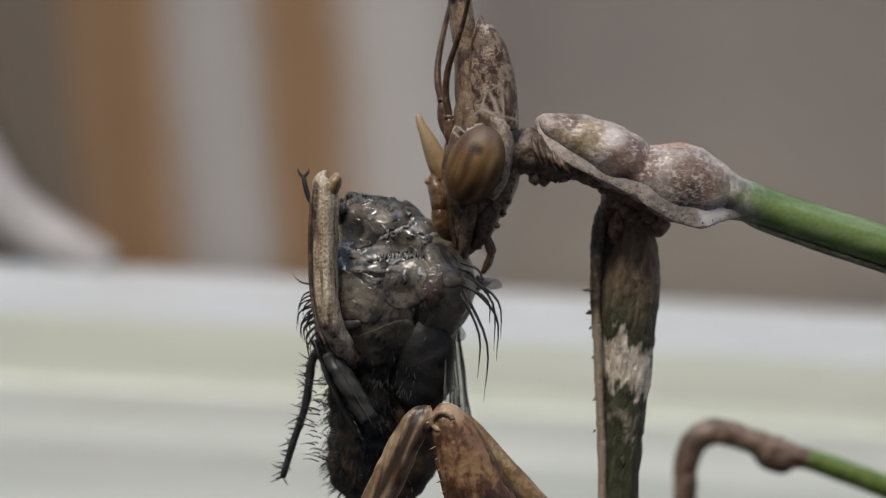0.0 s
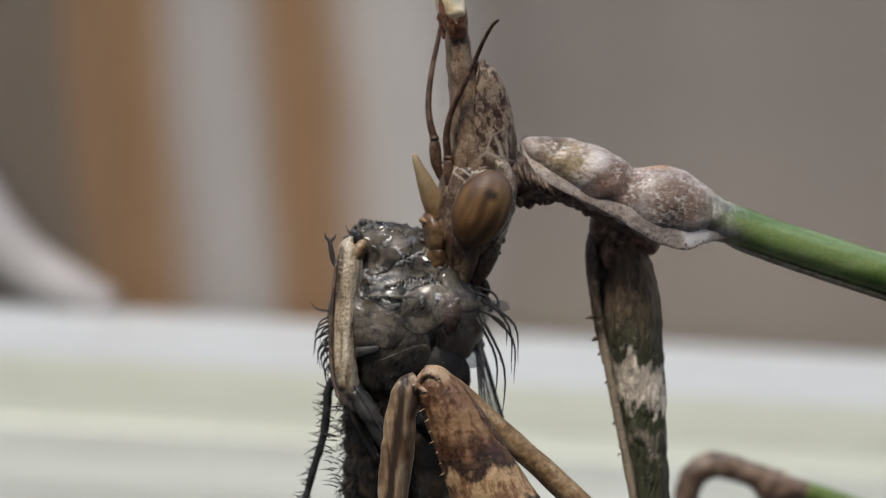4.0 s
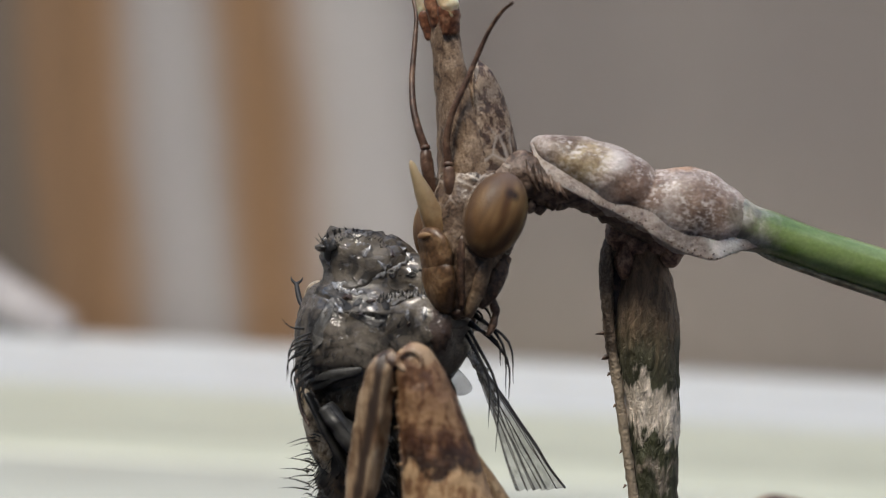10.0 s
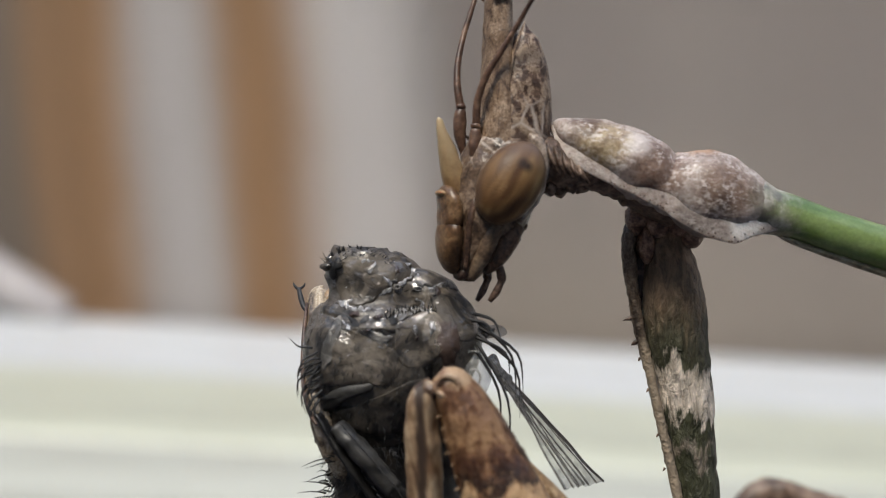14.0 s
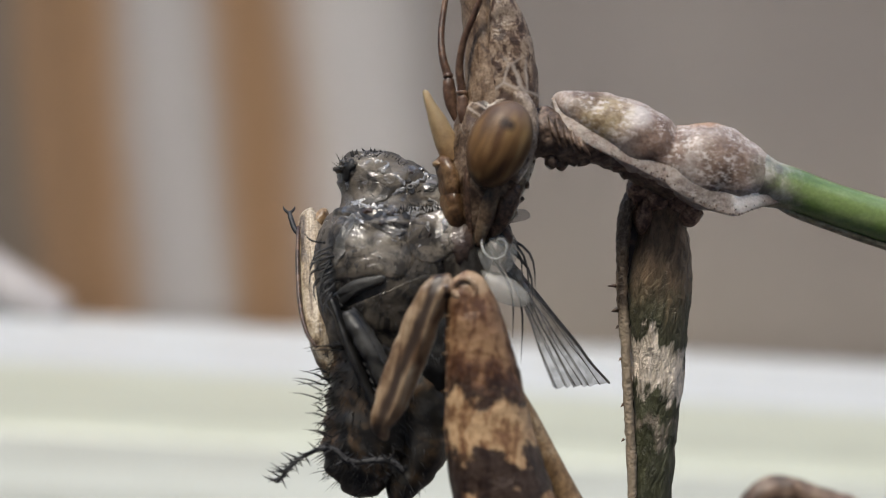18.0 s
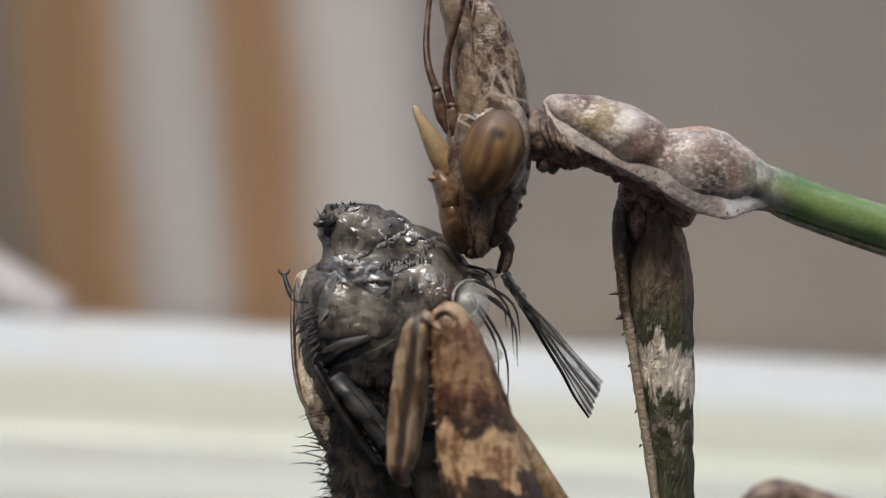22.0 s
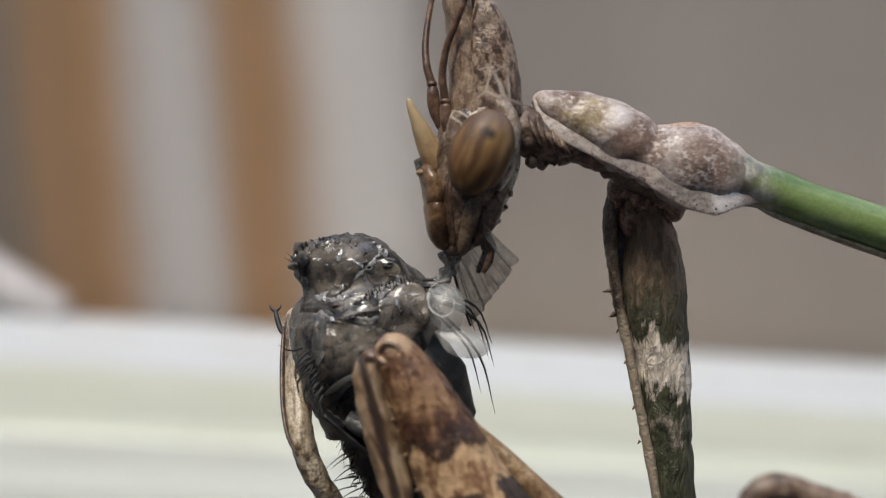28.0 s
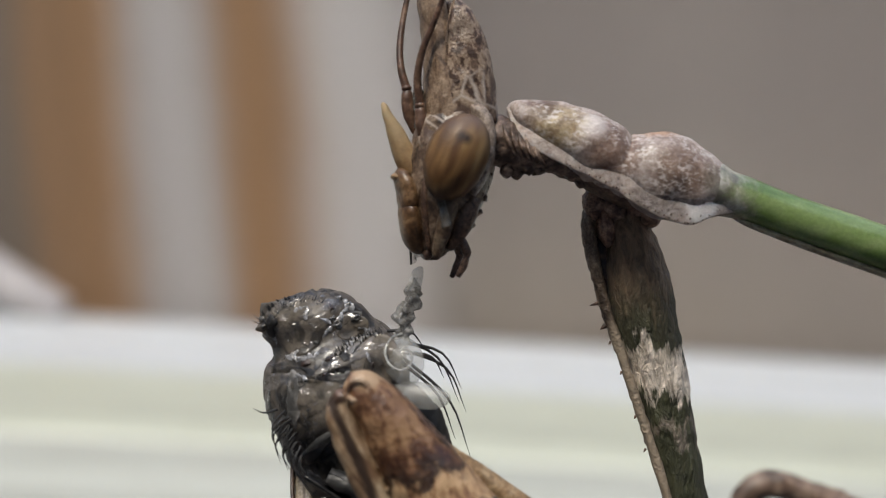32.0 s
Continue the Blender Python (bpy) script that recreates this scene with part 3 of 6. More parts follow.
M_BOARD_B = plain("pale_green_painted_board", (0.32, 0.34, 0.285), (0.38, 0.40, 0.34), 90, 0.4, 0.2, (3, 1, 1))

wall = tagged(block("wall_back", (2600, 60, 2200), mm(0, 1320, 250), M_WALL, None, 3), "grey-mauve plastered wall behind the striped curtain", "wall", kind="structure")
ground = tagged(block("ground", (4000, 4000, 40), mm(0, 0, -680), M_WALL, None, 3), "grey ground below the table", "ground", kind="structure")

# added walls out of view: they cut frontal light and bounce the rest
for name, size, at3 in (("unseen_wall_rear", (2720, 60, 1900), (0, -900, 250)), ("unseen_wall_left", (60, 2300, 1900), (-1330, 200, 250)), ("unseen_wall_right", (60, 2300, 1900), (1330, 200, 250))):
    tagged(block(name, size, mm(*at3), M_BOUNCE, None, 3), "added unseen pale wall that cuts and bounces daylight", "wall", kind="structure")


def make_curtain():
    """Woven cloth with soft-edged brown and pale stripes."""
    m, nt, b = surface("striped_curtain_cloth", 0.85)
    dark, brown, pale, light = (0.165, 0.133, 0.107), (0.29, 0.168, 0.088), (0.40, 0.375, 0.364), (0.465, 0.438, 0.423)
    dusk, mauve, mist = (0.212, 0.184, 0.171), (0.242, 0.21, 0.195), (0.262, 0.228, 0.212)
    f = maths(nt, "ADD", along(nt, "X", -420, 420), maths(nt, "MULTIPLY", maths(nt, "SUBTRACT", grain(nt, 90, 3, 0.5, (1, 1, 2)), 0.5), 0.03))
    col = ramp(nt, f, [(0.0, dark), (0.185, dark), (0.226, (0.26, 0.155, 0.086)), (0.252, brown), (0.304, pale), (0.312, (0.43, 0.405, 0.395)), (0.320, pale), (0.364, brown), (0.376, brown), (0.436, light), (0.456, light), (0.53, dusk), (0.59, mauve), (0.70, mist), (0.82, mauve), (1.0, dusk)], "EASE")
    # paler towards the table: its bounced light, painted into the cloth colour
    painted_bounce = maths(nt, "MULTIPLY", along(nt, "Z", 75, -60), ramp(nt, f, [(0.455, (0, 0, 0)), (0.53, (0.65, 0.65, 0.65)), (0.68, (0.55, 0.55, 0.55)), (0.8, (0.3, 0.3, 0.3))]))
    col = blend(nt, col, (0.335, 0.285, 0.238), painted_bounce)
    weave = ramp(nt, grain(nt, 2.0, 3), [(0.3, (0.9, 0.9, 0.9)), (0.7, (1.06, 1.06, 1.06))])
    nt.links.new(blend(nt, col, weave, 1.0, "MULTIPLY"), b.inputs["Base Color"])
    relief(nt, b, grain(nt, 3.0, 3), 0.3, 0.5)
    return m


bm = B()
cols, rws = 150, 12
sheet = []
for i in range(rws + 1):
    line = []
    for k in range(cols + 1):
        x, z = -420 + 840 * k / cols, -180 + 970 * i / rws
        fold = 3.5 if x < 40 else 1.0
        line.append(bm.verts.new((x, fold * math.sin(x / 17.0 + 0.4 * math.sin(z / 160.0)) + 0.3 * fold * math.sin(x / 7.0), z)))
    sheet.append(line)
for i in range(rws):
    for k in range(cols):
        bm.faces.new((sheet[i][k], sheet[i][k + 1], sheet[i + 1][k + 1], sheet[i + 1][k]))
bmesh.ops.solidify(bm, geom=bm.faces[:], thickness=1.5)
curtain = tagged(new("curtain"), "mauve cloth curtain with brown and pale stripes behind the table", "curtain")
curtain.matrix_world = mm(0, 1180, 0, 0, -5, 0)
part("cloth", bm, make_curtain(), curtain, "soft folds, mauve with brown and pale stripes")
bm = B()
tube(bm, [(-520, 0, 800, 9, 9), (-200, 0, 800, 9, 9), (480, 0, 800, 9, 9)], 14, 2)
part("rod", bm, M_GREYWOOD, curtain, "wooden curtain rod")

table = tagged(new("table"), "painted table with white and pale green boards", "table")
table.matrix_world = mm(0, 0, 0)
boards = (
    (1060, 206, 0, M_BOARD_A), (848, 210, -1, M_BOARD_A), (676, 126, -1, M_BOARD_B), (543, 132, 0, M_BOARD_B),
    (418, 110, -1, M_BOARD_C), (304, 110, 0, M_BOARD_C), (216, 60, -1, M_BOARD_C),
)
for y, w, dz, mat in boards:
    block("board", (1500, w, 18), mm(0, y, -64.5 + dz, 0, 3.5, 0), mat, table, 3)
for x in (-640, 640):
    for y in (240, 1080):
        bm = B()
        tube(bm, [(x, y, -662, 20, 20), (x, y, -350, 24, 24), (x, y, -73 - x * 0.061, 28, 28)], 12, 3)
        part("leg", bm, M_BOARD_A, table)

bm = B()
arc = [(-392, 1100, 210, 15, 14), (-345, 1100, 110, 15, 14), (-310, 1100, 48, 15, 14), (-284, 1100, 4, 15, 14), (-262, 1100, -17, 15, 14), (-238, 1100, -31, 14, 14), (-220, 1100, -41, 12, 12)]
tube(bm, arc, 16, 8)
hoop = tagged(part("chair_arm", bm, M_TUBE, None), "curved white enamelled tube of a chair arm resting on the table", "chair arm")

# ---- the mantis ----
from mathutils.bvhtree import BVHTree

mantis = tagged(new("mantis"), "brown mottled cone-headed mantis with a green prothorax, feeding on a fly", "mantis")

# shield of the prothorax: a front dome, a saddle and a rear dome
bm = B()
tube(bm, [(3.161, 0, 3.411, 0.1, 0.2), (3.428, 0, 3.344, 0.366, 0.6), (4.01, 0, 3.045, 0.699, 0.95), (4.842, 0, 2.646, 0.932, 1.15), (5.757, 0, 2.18, 1.048, 1.22), (6.456, 0, 1.73, 0.865, 1.05), (6.922, 0, 1.631, 1.048, 1.15), (7.671, 0, 1.481, 1.298, 1.25), (8.419, 0, 1.248, 1.198, 1.15), (9.05, 0, 1.07, 0.9, 0.95), (9.5, 0, 0.95, 0.7, 0.72), (9.9, 0, 0.85, 0.5, 0.5)], 40, 8, 0.07, 0.5)
shield = part("pronotum_shield", bm, M_DOMES, mantis, "pale speckled shield with two domes")
bm = B()
tube(bm, [(8.6, 0, 1.2, 0.5, 0.5), (9.15, 0, 1.06, 0.8, 0.86), (9.6, 0, 0.93, 0.7, 0.76), (10.25, 0, 0.757, 0.645, 0.67), (11.414, 0, 0.32, 0.64, 0.65), (13.045, 0, -0.2, 0.66, 0.67), (15.241, 0, -0.9, 0.68, 0.69), (18.569, 0, -1.88, 0.69, 0.7), (25.225, 0, -3.98, 0.74, 0.74)], 40, 8, 0.012, 0.8)
stem = part("prothorax_stem", bm, M_STEM, mantis, "slender green prothorax")
bm = B()
tube(bm, [(9.617, 0, 0.36, 0.03, 0.05), (10.25, 0, 0.06, 0.1, 0.25), (11.581, 0, -0.42, 0.12, 0.3), (13.045, 0, -0.92, 0.12, 0.32), (18.569, 0, -2.72, 0.13, 0.35)], 14, 6)
keel = part("stem_keel", bm, M_SHIELD, mantis, "pale keel under the green prothorax")
# thin skirt along the shield's lower edge
bm = B()
tube(bm, [(3.161, -0.25, 3.444, 0.06, 0.03), (3.49, -0.5, 3.02, 0.24, 0.05), (3.97, -0.8, 2.58, 0.34, 0.05), (4.77, -0.92, 2.12, 0.36, 0.05), (5.67, -0.97, 1.71, 0.37, 0.05), (6.44, -0.96, 1.33, 0.4, 0.05), (7.14, -0.98, 1.03, 0.54, 0.05), (7.83, -0.98, 0.82, 0.7, 0.05), (8.48, -0.88, 0.77, 0.8, 0.045), (9.085, -0.72, 0.68, 0.54, 0.04), (9.8, -0.45, 0.46, 0.1, 0.03)], 24, 9, 0.02, 0.3)
part("shield_skirt", bm, M_FLANGE, shield, "pale translucent edge of the shield")
bm = B()
rng_rim = random.Random(31)
for i in range(60):
    x = 3.7 + 5.6 * (i + rng_rim.uniform(-0.3, 0.3)) / 59
    y, z = (float(np.interp(x, (3.49, 3.97, 4.77, 5.67, 6.44, 7.14, 7.83, 8.48, 9.085, 9.8), v)) for v in ((-0.5, -0.8, -0.92, -0.97, -0.97, -0.98, -0.98, -0.88, -0.72, -0.45), (2.78, 2.24, 1.76, 1.34, 0.93, 0.49, 0.12, -0.03, 0.14, 0.36)))
    r = rng_rim.uniform(0.018, 0.036)
    ball(bm, (x, y - 0.03, z + (0.02, 0.02, 0.16)[i % 3] + rng_rim.uniform(0, 0.06)), (r, r, r), level=1)
part("skirt_granules", bm, M_DARKBROWN, shield, "dark granules along the shield's edge")

# neck: folded skin between head and shield
bm = B()
tube(bm, [(1.298, 0, 2.346, 0.433, 0.5), (1.797, 0, 2.346, 0.632, 0.65), (2.346, 0, 2.346, 0.699, 0.75), (2.928, 0, 2.479, 0.732, 0.8), (3.594, 0, 2.213, 0.666, 0.8), (4.426, 0, 1.98, 0.466, 0.85), (5.258, 0.2, 1.681, 0.433, 0.9), (6.09, 0.4, 1.281, 0.499, 0.9), (6.922, 0.4, 0.882, 0.466, 0.8)], 26, 8, 0.10, 0.28, seed=4)
neck = part("neck", bm, M_NECK, mantis, "dark wrinkled neck below the shield")
for i, (x, y, r) in enumerate(((3.13, 1.6, 0.22), (3.43, 1.58, 0.25), (3.76, 1.63, 0.18), (4.06, 1.68, 0.23), (4.43, 1.71, 0.18), (4.73, 1.65, 0.22), (5.06, 1.51, 0.25), (5.34, 1.31, 0.23))):
    bm = B()
    ball(bm, (x, -0.15 + 0.2 * math.sin(i * 2.1), y), (r, 0.3, r * 1.1), 20 * math.sin(i), bumps=0.08, size=0.12, seed=i, level=2)
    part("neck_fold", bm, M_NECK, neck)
bm = B()
for i in range(5):
    x0, z0 = 3.03 + 0.216 * i, 2.88 - 0.1165 * i
    tube(bm, [(x0, -0.62, z0, 0.05, 0.1), (x0 + 0.1, -0.86, z0 - 0.4, 0.08, 0.12), (x0 + 0.33, -0.7, z0 - 0.9 + 0.05 * i, 0.05, 0.1)], 10, 4)
part("neck_pleats", bm, M_NECK, neck, "parallel pleats of neck skin")

# head, in its own space: the face to -x, crown up
head = B()
tube(head, [(0.45, 0, 1.75, 0.5, 0.5), (0.35, 0, 1.15, 0.95, 1.1), (0.2, 0, 0.4, 1.2, 1.22), (0.0, 0, -0.5, 1.25, 1.25), (-0.3, 0, -1.3, 1.08, 1.12), (-0.62, 0, -2.1, 0.74, 0.82), (-0.8, 0, -2.75, 0.42, 0.46), (-0.85, 0, -3.0, 0.2, 0.25)], 32, 7, 0.09, 0.45, seed=2)
head = part("head", head, M_HEAD, mantis, "mottled brown head with a tall crown")
for s in (-1, 1):
    bm = B()
    ball(bm, (0, 0, 0), (0.9, 0.8, 1.3), level=4)
    eye = part("eye", bm, M_EYE, head, "large glossy amber eye")
    eye.matrix_local = mm(-0.02, s * 1.4, -0.14, 0, 30, s * 10)
    bm = B()
    tube(bm, [(0.87 * math.cos(a), s * -0.22, 1.26 * math.sin(a), 0.05 + 0.02 * math.sin(3 * a), 0.08) for a in [k * math.pi / 12 for k in range(25)]], 10, 2, 0.04, 0.12, seed=s)
    part("eyelid", bm, M_HEAD, eye, "thin mottled rim round the eye")
    # socket rim behind the eye
    bm = B()
    tube(bm, [(0.66, s * 0.8, 1.3, 0.1, 0.1), (0.82, s * 0.98, 1.1, 0.24, 0.4), (0.94, s * 1.05, 0.8, 0.28, 0.42), (0.98, s * 1.08, 0.2, 0.26, 0.46), (0.74, s * 1.05, -0.6, 0.22, 0.4), (0.35, s * 1.0, -1.25, 0.14, 0.3)], 12, 5, 0.05, 0.15)
    part("eye_rim", bm, M_SOCKET, head, "pale rim behind the eye")
    # side lobe of the crown
    bm = B()
    tube(bm, [(0.62, s * 0.68, 0.9, 0.82, 0.45), (0.7, s * 0.7, 1.6, 0.8, 0.46), (0.78, s * 0.68, 2.5, 0.74, 0.4), (0.8, s * 0.62, 3.3, 0.6, 0.34), (0.76, s * 0.56, 4.0, 0.38, 0.26), (0.68, s * 0.5, 4.55, 0.06, 0.08)], 22, 7, 0.06, 0.4, seed=s)
    part("crown_lobe", bm, M_LOBE, head, "speckled brown side lobe of the crown")
    bm = B()
    tube(bm, [(-0.1, s * 0.86, 0.9, 0.03, 0.05), (-0.04, s * 0.88, 1.7, 0.03, 0.05), (0.1, s * 0.82, 2.8, 0.025, 0.04), (0.4, s * 0.66, 4.0, 0.02, 0.03), (0.72, s * 0.5, 4.66, 0.02, 0.02)], 10, 5, 0.03, 0.2)
    part("crown_ridge", bm, M_CROWN, head, "fine ridge edging the crown lobe")
    # feelers
    bm = B()
    up = 0.3 if s > 0 else -0.3
    back = 0.0 if s > 0 else 0.2
    tube(bm, [(back - 0.6, s * 0.36, 0.1 + up, 0.12, 0.12), (back - 0.86, s * 0.38, 0.6 + up, 0.13, 0.13), (back - 0.92, s * 0.38, 0.9 + up, 0.16, 0.16), (back - 0.95, s * 0.38, 1.2 + up, 0.2, 0.2), (back - 0.94, s * 0.38, 1.62 + up, 0.17, 0.17), (back - 0.935, s * 0.38, 1.78 + up, 0.1, 0.1)], 14, 4, 0.03, 0.15)
    ball(bm, (back - 0.93, s * 0.38, 1.82 + up), (0.16, 0.16, 0.12), level=2)
    scape = part("antenna_base", bm, M_FEELER, head, "reddish brown jointed base of the feeler")
    bm = B()
    tube(bm, [(back - 0.7 + 0.24 * math.cos(a), s * 0.72, 0.75 + up + 0.24 * math.sin(a), 0.05, 0.06) for a in [-0.9 + k * 0.5 for k in range(6)]], 8, 3)
    part("antenna_socket", bm, M_SOCKET, head, "pale curved rim of the feeler's socket")
    bm = B()
    if s > 0:
        path = spline([(-0.93, 0.38, 2.08), (-1.0, 0.5, 2.7), (-0.92, 0.72, 3.4), (-0.66, 0.95, 4.3), (-0.3, 1.1, 5.3), (0.0, 1.25, 6.2), (0.1, 1.55, 6.9), (0.05, 2.05, 7.2)], 14)
    else:
        path = spline([(-0.72, -0.38, 1.6), (-0.73, -0.48, 2.25), (-0.55, -0.72, 3.0), (-0.2, -1.0, 3.7), (0.15, -1.25, 4.4), (0.45, -1.6, 5.1), (0.66, -2.1, 5.6), (0.76, -2.6, 5.8)], 14)
    rows = []
    for i, p in enumerate(path):
        w = (0.145 - 0.095 * (i / len(path)) ** 0.8) * (1.0 if i % 2 else 0.86)
        rows.append((*p, w, w))
    tube(bm, rows, 8, 1)
    part("antenna", bm, M_FEELER, head, "thin ringed brown feeler")
    # jaws and palps
    bm = B()
    tube(bm, [(-0.1, s * 1.02, -1.05, 0.16, 0.2), (-0.35, s * 0.92, -1.6, 0.25, 0.26), (-0.6, s * 0.72, -2.3, 0.24, 0.25), (-0.82, s * 0.42, -2.95, 0.12, 0.14)], 16, 5, 0.04, 0.3)
    part("mandible", bm, M_JAW, head, "pale tan jaw")
    bm = B()
    tube(bm, [(0.45, s * 0.9, -1.35, 0.2, 0.2), (0.15, s * 0.86, -1.85, 0.3, 0.24), (-0.15, s * 0.7, -2.35, 0.26, 0.22), (-0.4, s * 0.5, -2.75, 0.12, 0.12)], 14, 4, 0.06, 0.2)
    part("cheek", bm, M_DARKBROWN, head, "dark plate beside the jaw")
    bm = B()
    tube(bm, [(-0.25, s * 0.5, -2.2, 0.13, 0.13), (-0.02, s * 0.55, -2.5, 0.12, 0.12), (0.08, s * 0.57, -2.88, 0.14, 0.14), (0.05, s * 0.57, -3.03, 0.1, 0.1), (-0.07, s * 0.55, -3.3, 0.12, 0.12), (-0.26, s * 0.5, -3.58, 0.07, 0.07)], 12, 5)
    part("palp", bm, M_DARKBROWN, head, "small jointed brown mouth feeler")
bm = B()
tube(bm, [(0.1, 0, 0.7, 0.85, 1.12), (0.1, 0, 1.2, 0.75, 1.08), (0.1, 0, 1.9, 0.6, 1.0), (0.08, 0, 3.0, 0.46, 0.82), (0.06, 0, 4.0, 0.4, 0.66), (0.06, 0, 5.2, 0.38, 0.52), (0.06, 0, 6.1, 0.36, 0.5), (-0.05, 0, 6.8, 0.3, 0.3), (-0.08, 0, 7.4, 0.2, 0.16), (-0.08, 0, 7.8, 0.06, 0.05)], 24, 7, 0.07, 0.4, seed=7)
crown = part("crown", bm, M_CROWN, head, "tall speckled crown")
bm = B()
tube(bm, [(-0.1, 0, 5.6, 0.2, 0.3), (-0.14, 0, 6.1, 0.3, 0.32), (-0.19, 0, 6.7, 0.26, 0.24), (-0.22, 0, 7.25, 0.2, 0.15), (-0.22, 0, 7.6, 0.07, 0.05)], 14, 5, 0.05, 0.25, seed=8)
part("tip_wedge", bm, M_ROOT, crown, "red-brown wedge between the ivory tips")
for s in (-1, 1):
    bm = B()
    tube(bm, [(-0.02, s * 0.6, 5.7, 0.08, 0.08), (-0.06, s * 0.58, 6.05, 0.3, 0.22), (-0.1, s * 0.48, 6.7, 0.37, 0.28 + 0.04 * s), (-0.12, s * 0.34, 7.4, 0.36, 0.29 + 0.04 * s), (-0.1, s * 0.23, 7.97 + 0.07 * s, 0.3, 0.24), (-0.08, s * 0.19, 8.22 + 0.12 * s, 0.17, 0.12)], 20, 7, 0.06, 0.25, seed=s)
    part("crown_tip", bm, M_WHITE, crown, "ivory forked tip of the crown")
    bm = B()
    tube(bm, [(0.0, s * 0.42, 5.3, 0.3, 0.16), (-0.03, s * 0.5, 5.8, 0.36, 0.24), (-0.06, s * 0.5, 6.1, 0.34, 0.24), (-0.06, s * 0.42, 6.5, 0.12, 0.1)], 14, 5, 0.05, 0.2, seed=s + 3)
    part("tip_root", bm, M_ROOT, crown, "red-brown collar below the ivory tip")
bm = B()
tube(bm, [(-1.06, 0, -0.42, 0.38, 0.34), (-1.3, 0, 0.2, 0.35, 0.3), (-1.5, 0, 0.9, 0.25, 0.21), (-1.65, 0, 1.36, 0.15, 0.13), (-1.73, 0, 1.66, 0.1, 0.08), (-1.76, 0, 1.76, 0.03, 0.03)], 18, 6, 0.02, 0.3)
part("face_spike", bm, M_THORN, head, "pale tan thorn on the face")
bm = B()
tube(bm, [(-1.3, 0, -0.36, 0.2, 0.42), (-1.4, 0, -0.5, 0.3, 0.58), (-1.34, 0, -0.9, 0.33, 0.68), (-1.35, 0, -1.3, 0.33, 0.7), (-1.35, 0, -1.42, 0.28, 0.66)], 22, 6, 0.05, 0.3)
part("face_plate", bm, M_AMBER, head, "orange-brown plate of the face")
bm = B()
ball(bm, (-1.62, 0, -0.46), (0.16, 0.34, 0.12), 12, bumps=0.03, size=0.1, level=3)
part("face_knob", bm, M_THORN, head, "pale knob at the top of the face plate")
bm = B()
tube(bm, [(-1.34, 0, -1.34, 0.26, 0.6), (-1.36, 0, -1.44, 0.31, 0.7), (-1.36, 0, -1.95, 0.34, 0.68), (-1.3, 0, -2.4, 0.32, 0.46), (-1.18, 0, -2.66, 0.2, 0.28), (-1.12, 0, -2.74, 0.06, 0.12)], 22, 6, 0.04, 0.3)
part("mouth_shield", bm, M_AMBER, head, "amber plate above the mouth")
bm = B()
ball(bm, (-0.95, 0, -2.78), (0.24, 0.4, 0.22), -20, bumps=0.04, size=0.2, level=3)
part("lower_lip", bm, M_DARKBROWN, head, "dark lip below the mouth plate")
bm = B()
tube(bm, [(-0.85, -0.75, -0.6, 0.1, 0.14), (-0.95, -0.72, -1.1, 0.13, 0.16), (-1.0, -0.62, -1.8, 0.12, 0.14), (-1.0, -0.45, -2.7, 0.06, 0.08)], 12, 5, 0.02, 0.3)
tube(bm, [(-0.85, 0.75, -0.6, 0.1, 0.14), (-0.95, 0.72, -1.1, 0.13, 0.16), (-1.0, 0.62, -1.8, 0.12, 0.14), (-1.0, 0.45, -2.7, 0.06, 0.08)], 12, 5, 0.02, 0.3)
part("mouth_seam", bm, M_DARKBROWN, head, "dark seams beside the mouth plate")
bm = B()
for x, z in ((1.05, -0.7), (0.9, -1.05), (0.82, -1.35), (0.6, -1.75), (0.35, -2.1), (1.15, -0.3)):
    ball(bm, (x, -0.3, z), (0.15, 0.28, 0.12), 25, bumps=0.05, size=0.1, level=2)
part("face_tubercles", bm, M_HEAD, head, "small knobs on the face")

# far foreleg: the coxa hanging from the shield
bm = B()
tube(bm, [(0.22, 0, 0.068, 0.499, 0.5), (0.25, 0, -0.678, 0.62, 0.65), (0.37, 0, -1.695, 0.84, 0.75), (0.45, 0, -2.712, 0.96, 0.75), (0.542, 0, -3.729, 0.932, 0.7), (0.763, 0, -5.085, 0.815, 0.62), (0.966, 0, -6.78, 0.699, 0.55), (1.169, 0, -8.475, 0.632, 0.5), (1.407, 0, -10.847, 0.599, 0.5)], 30, 8, 0.07, 0.35, flute=6, flute_depth=0.03, seed=1)
far_foreleg = part("foreleg", bm, M_COXA, mantis, "rough coxa banded brown, white and dark green")
bm = B()
tube(bm, [(-0.627, -0.1, 0.136, 0.15, 0.25), (-0.898, -0.2, -0.424, 0.233, 0.3), (-0.915, -0.25, -1.356, 0.216, 0.28), (-0.814, -0.3, -2.203, 0.183, 0.26), (-0.644, -0.3, -3.22, 0.166, 0.24), (-0.356, -0.3, -4.407, 0.15, 0.22), (-0.119, -0.3, -5.508, 0.15, 0.22), (0.119, -0.3, -6.61, 0.15, 0.2), (0.424, -0.3, -7.949, 0.15, 0.2), (1, -0.3, -10.847, 0.13, 0.2)], 16, 9, 0.05, 0.2)
part("coxa_ridge", bm, M_RIDGE, far_foreleg, "toothed front ridge of the coxa")
bm = B()
tube(bm, [(-0.5, 0.1, 0.05, 0.2, 0.1), (-0.58, 0.1, -0.6, 0.36, 0.12), (-0.56, 0.08, -1.5, 0.34, 0.12), (-0.5, 0.05, -2.5, 0.2, 0.1), (-0.44, 0.0, -3.3, 0.06, 0.06)], 14, 6, 0.03, 0.2)
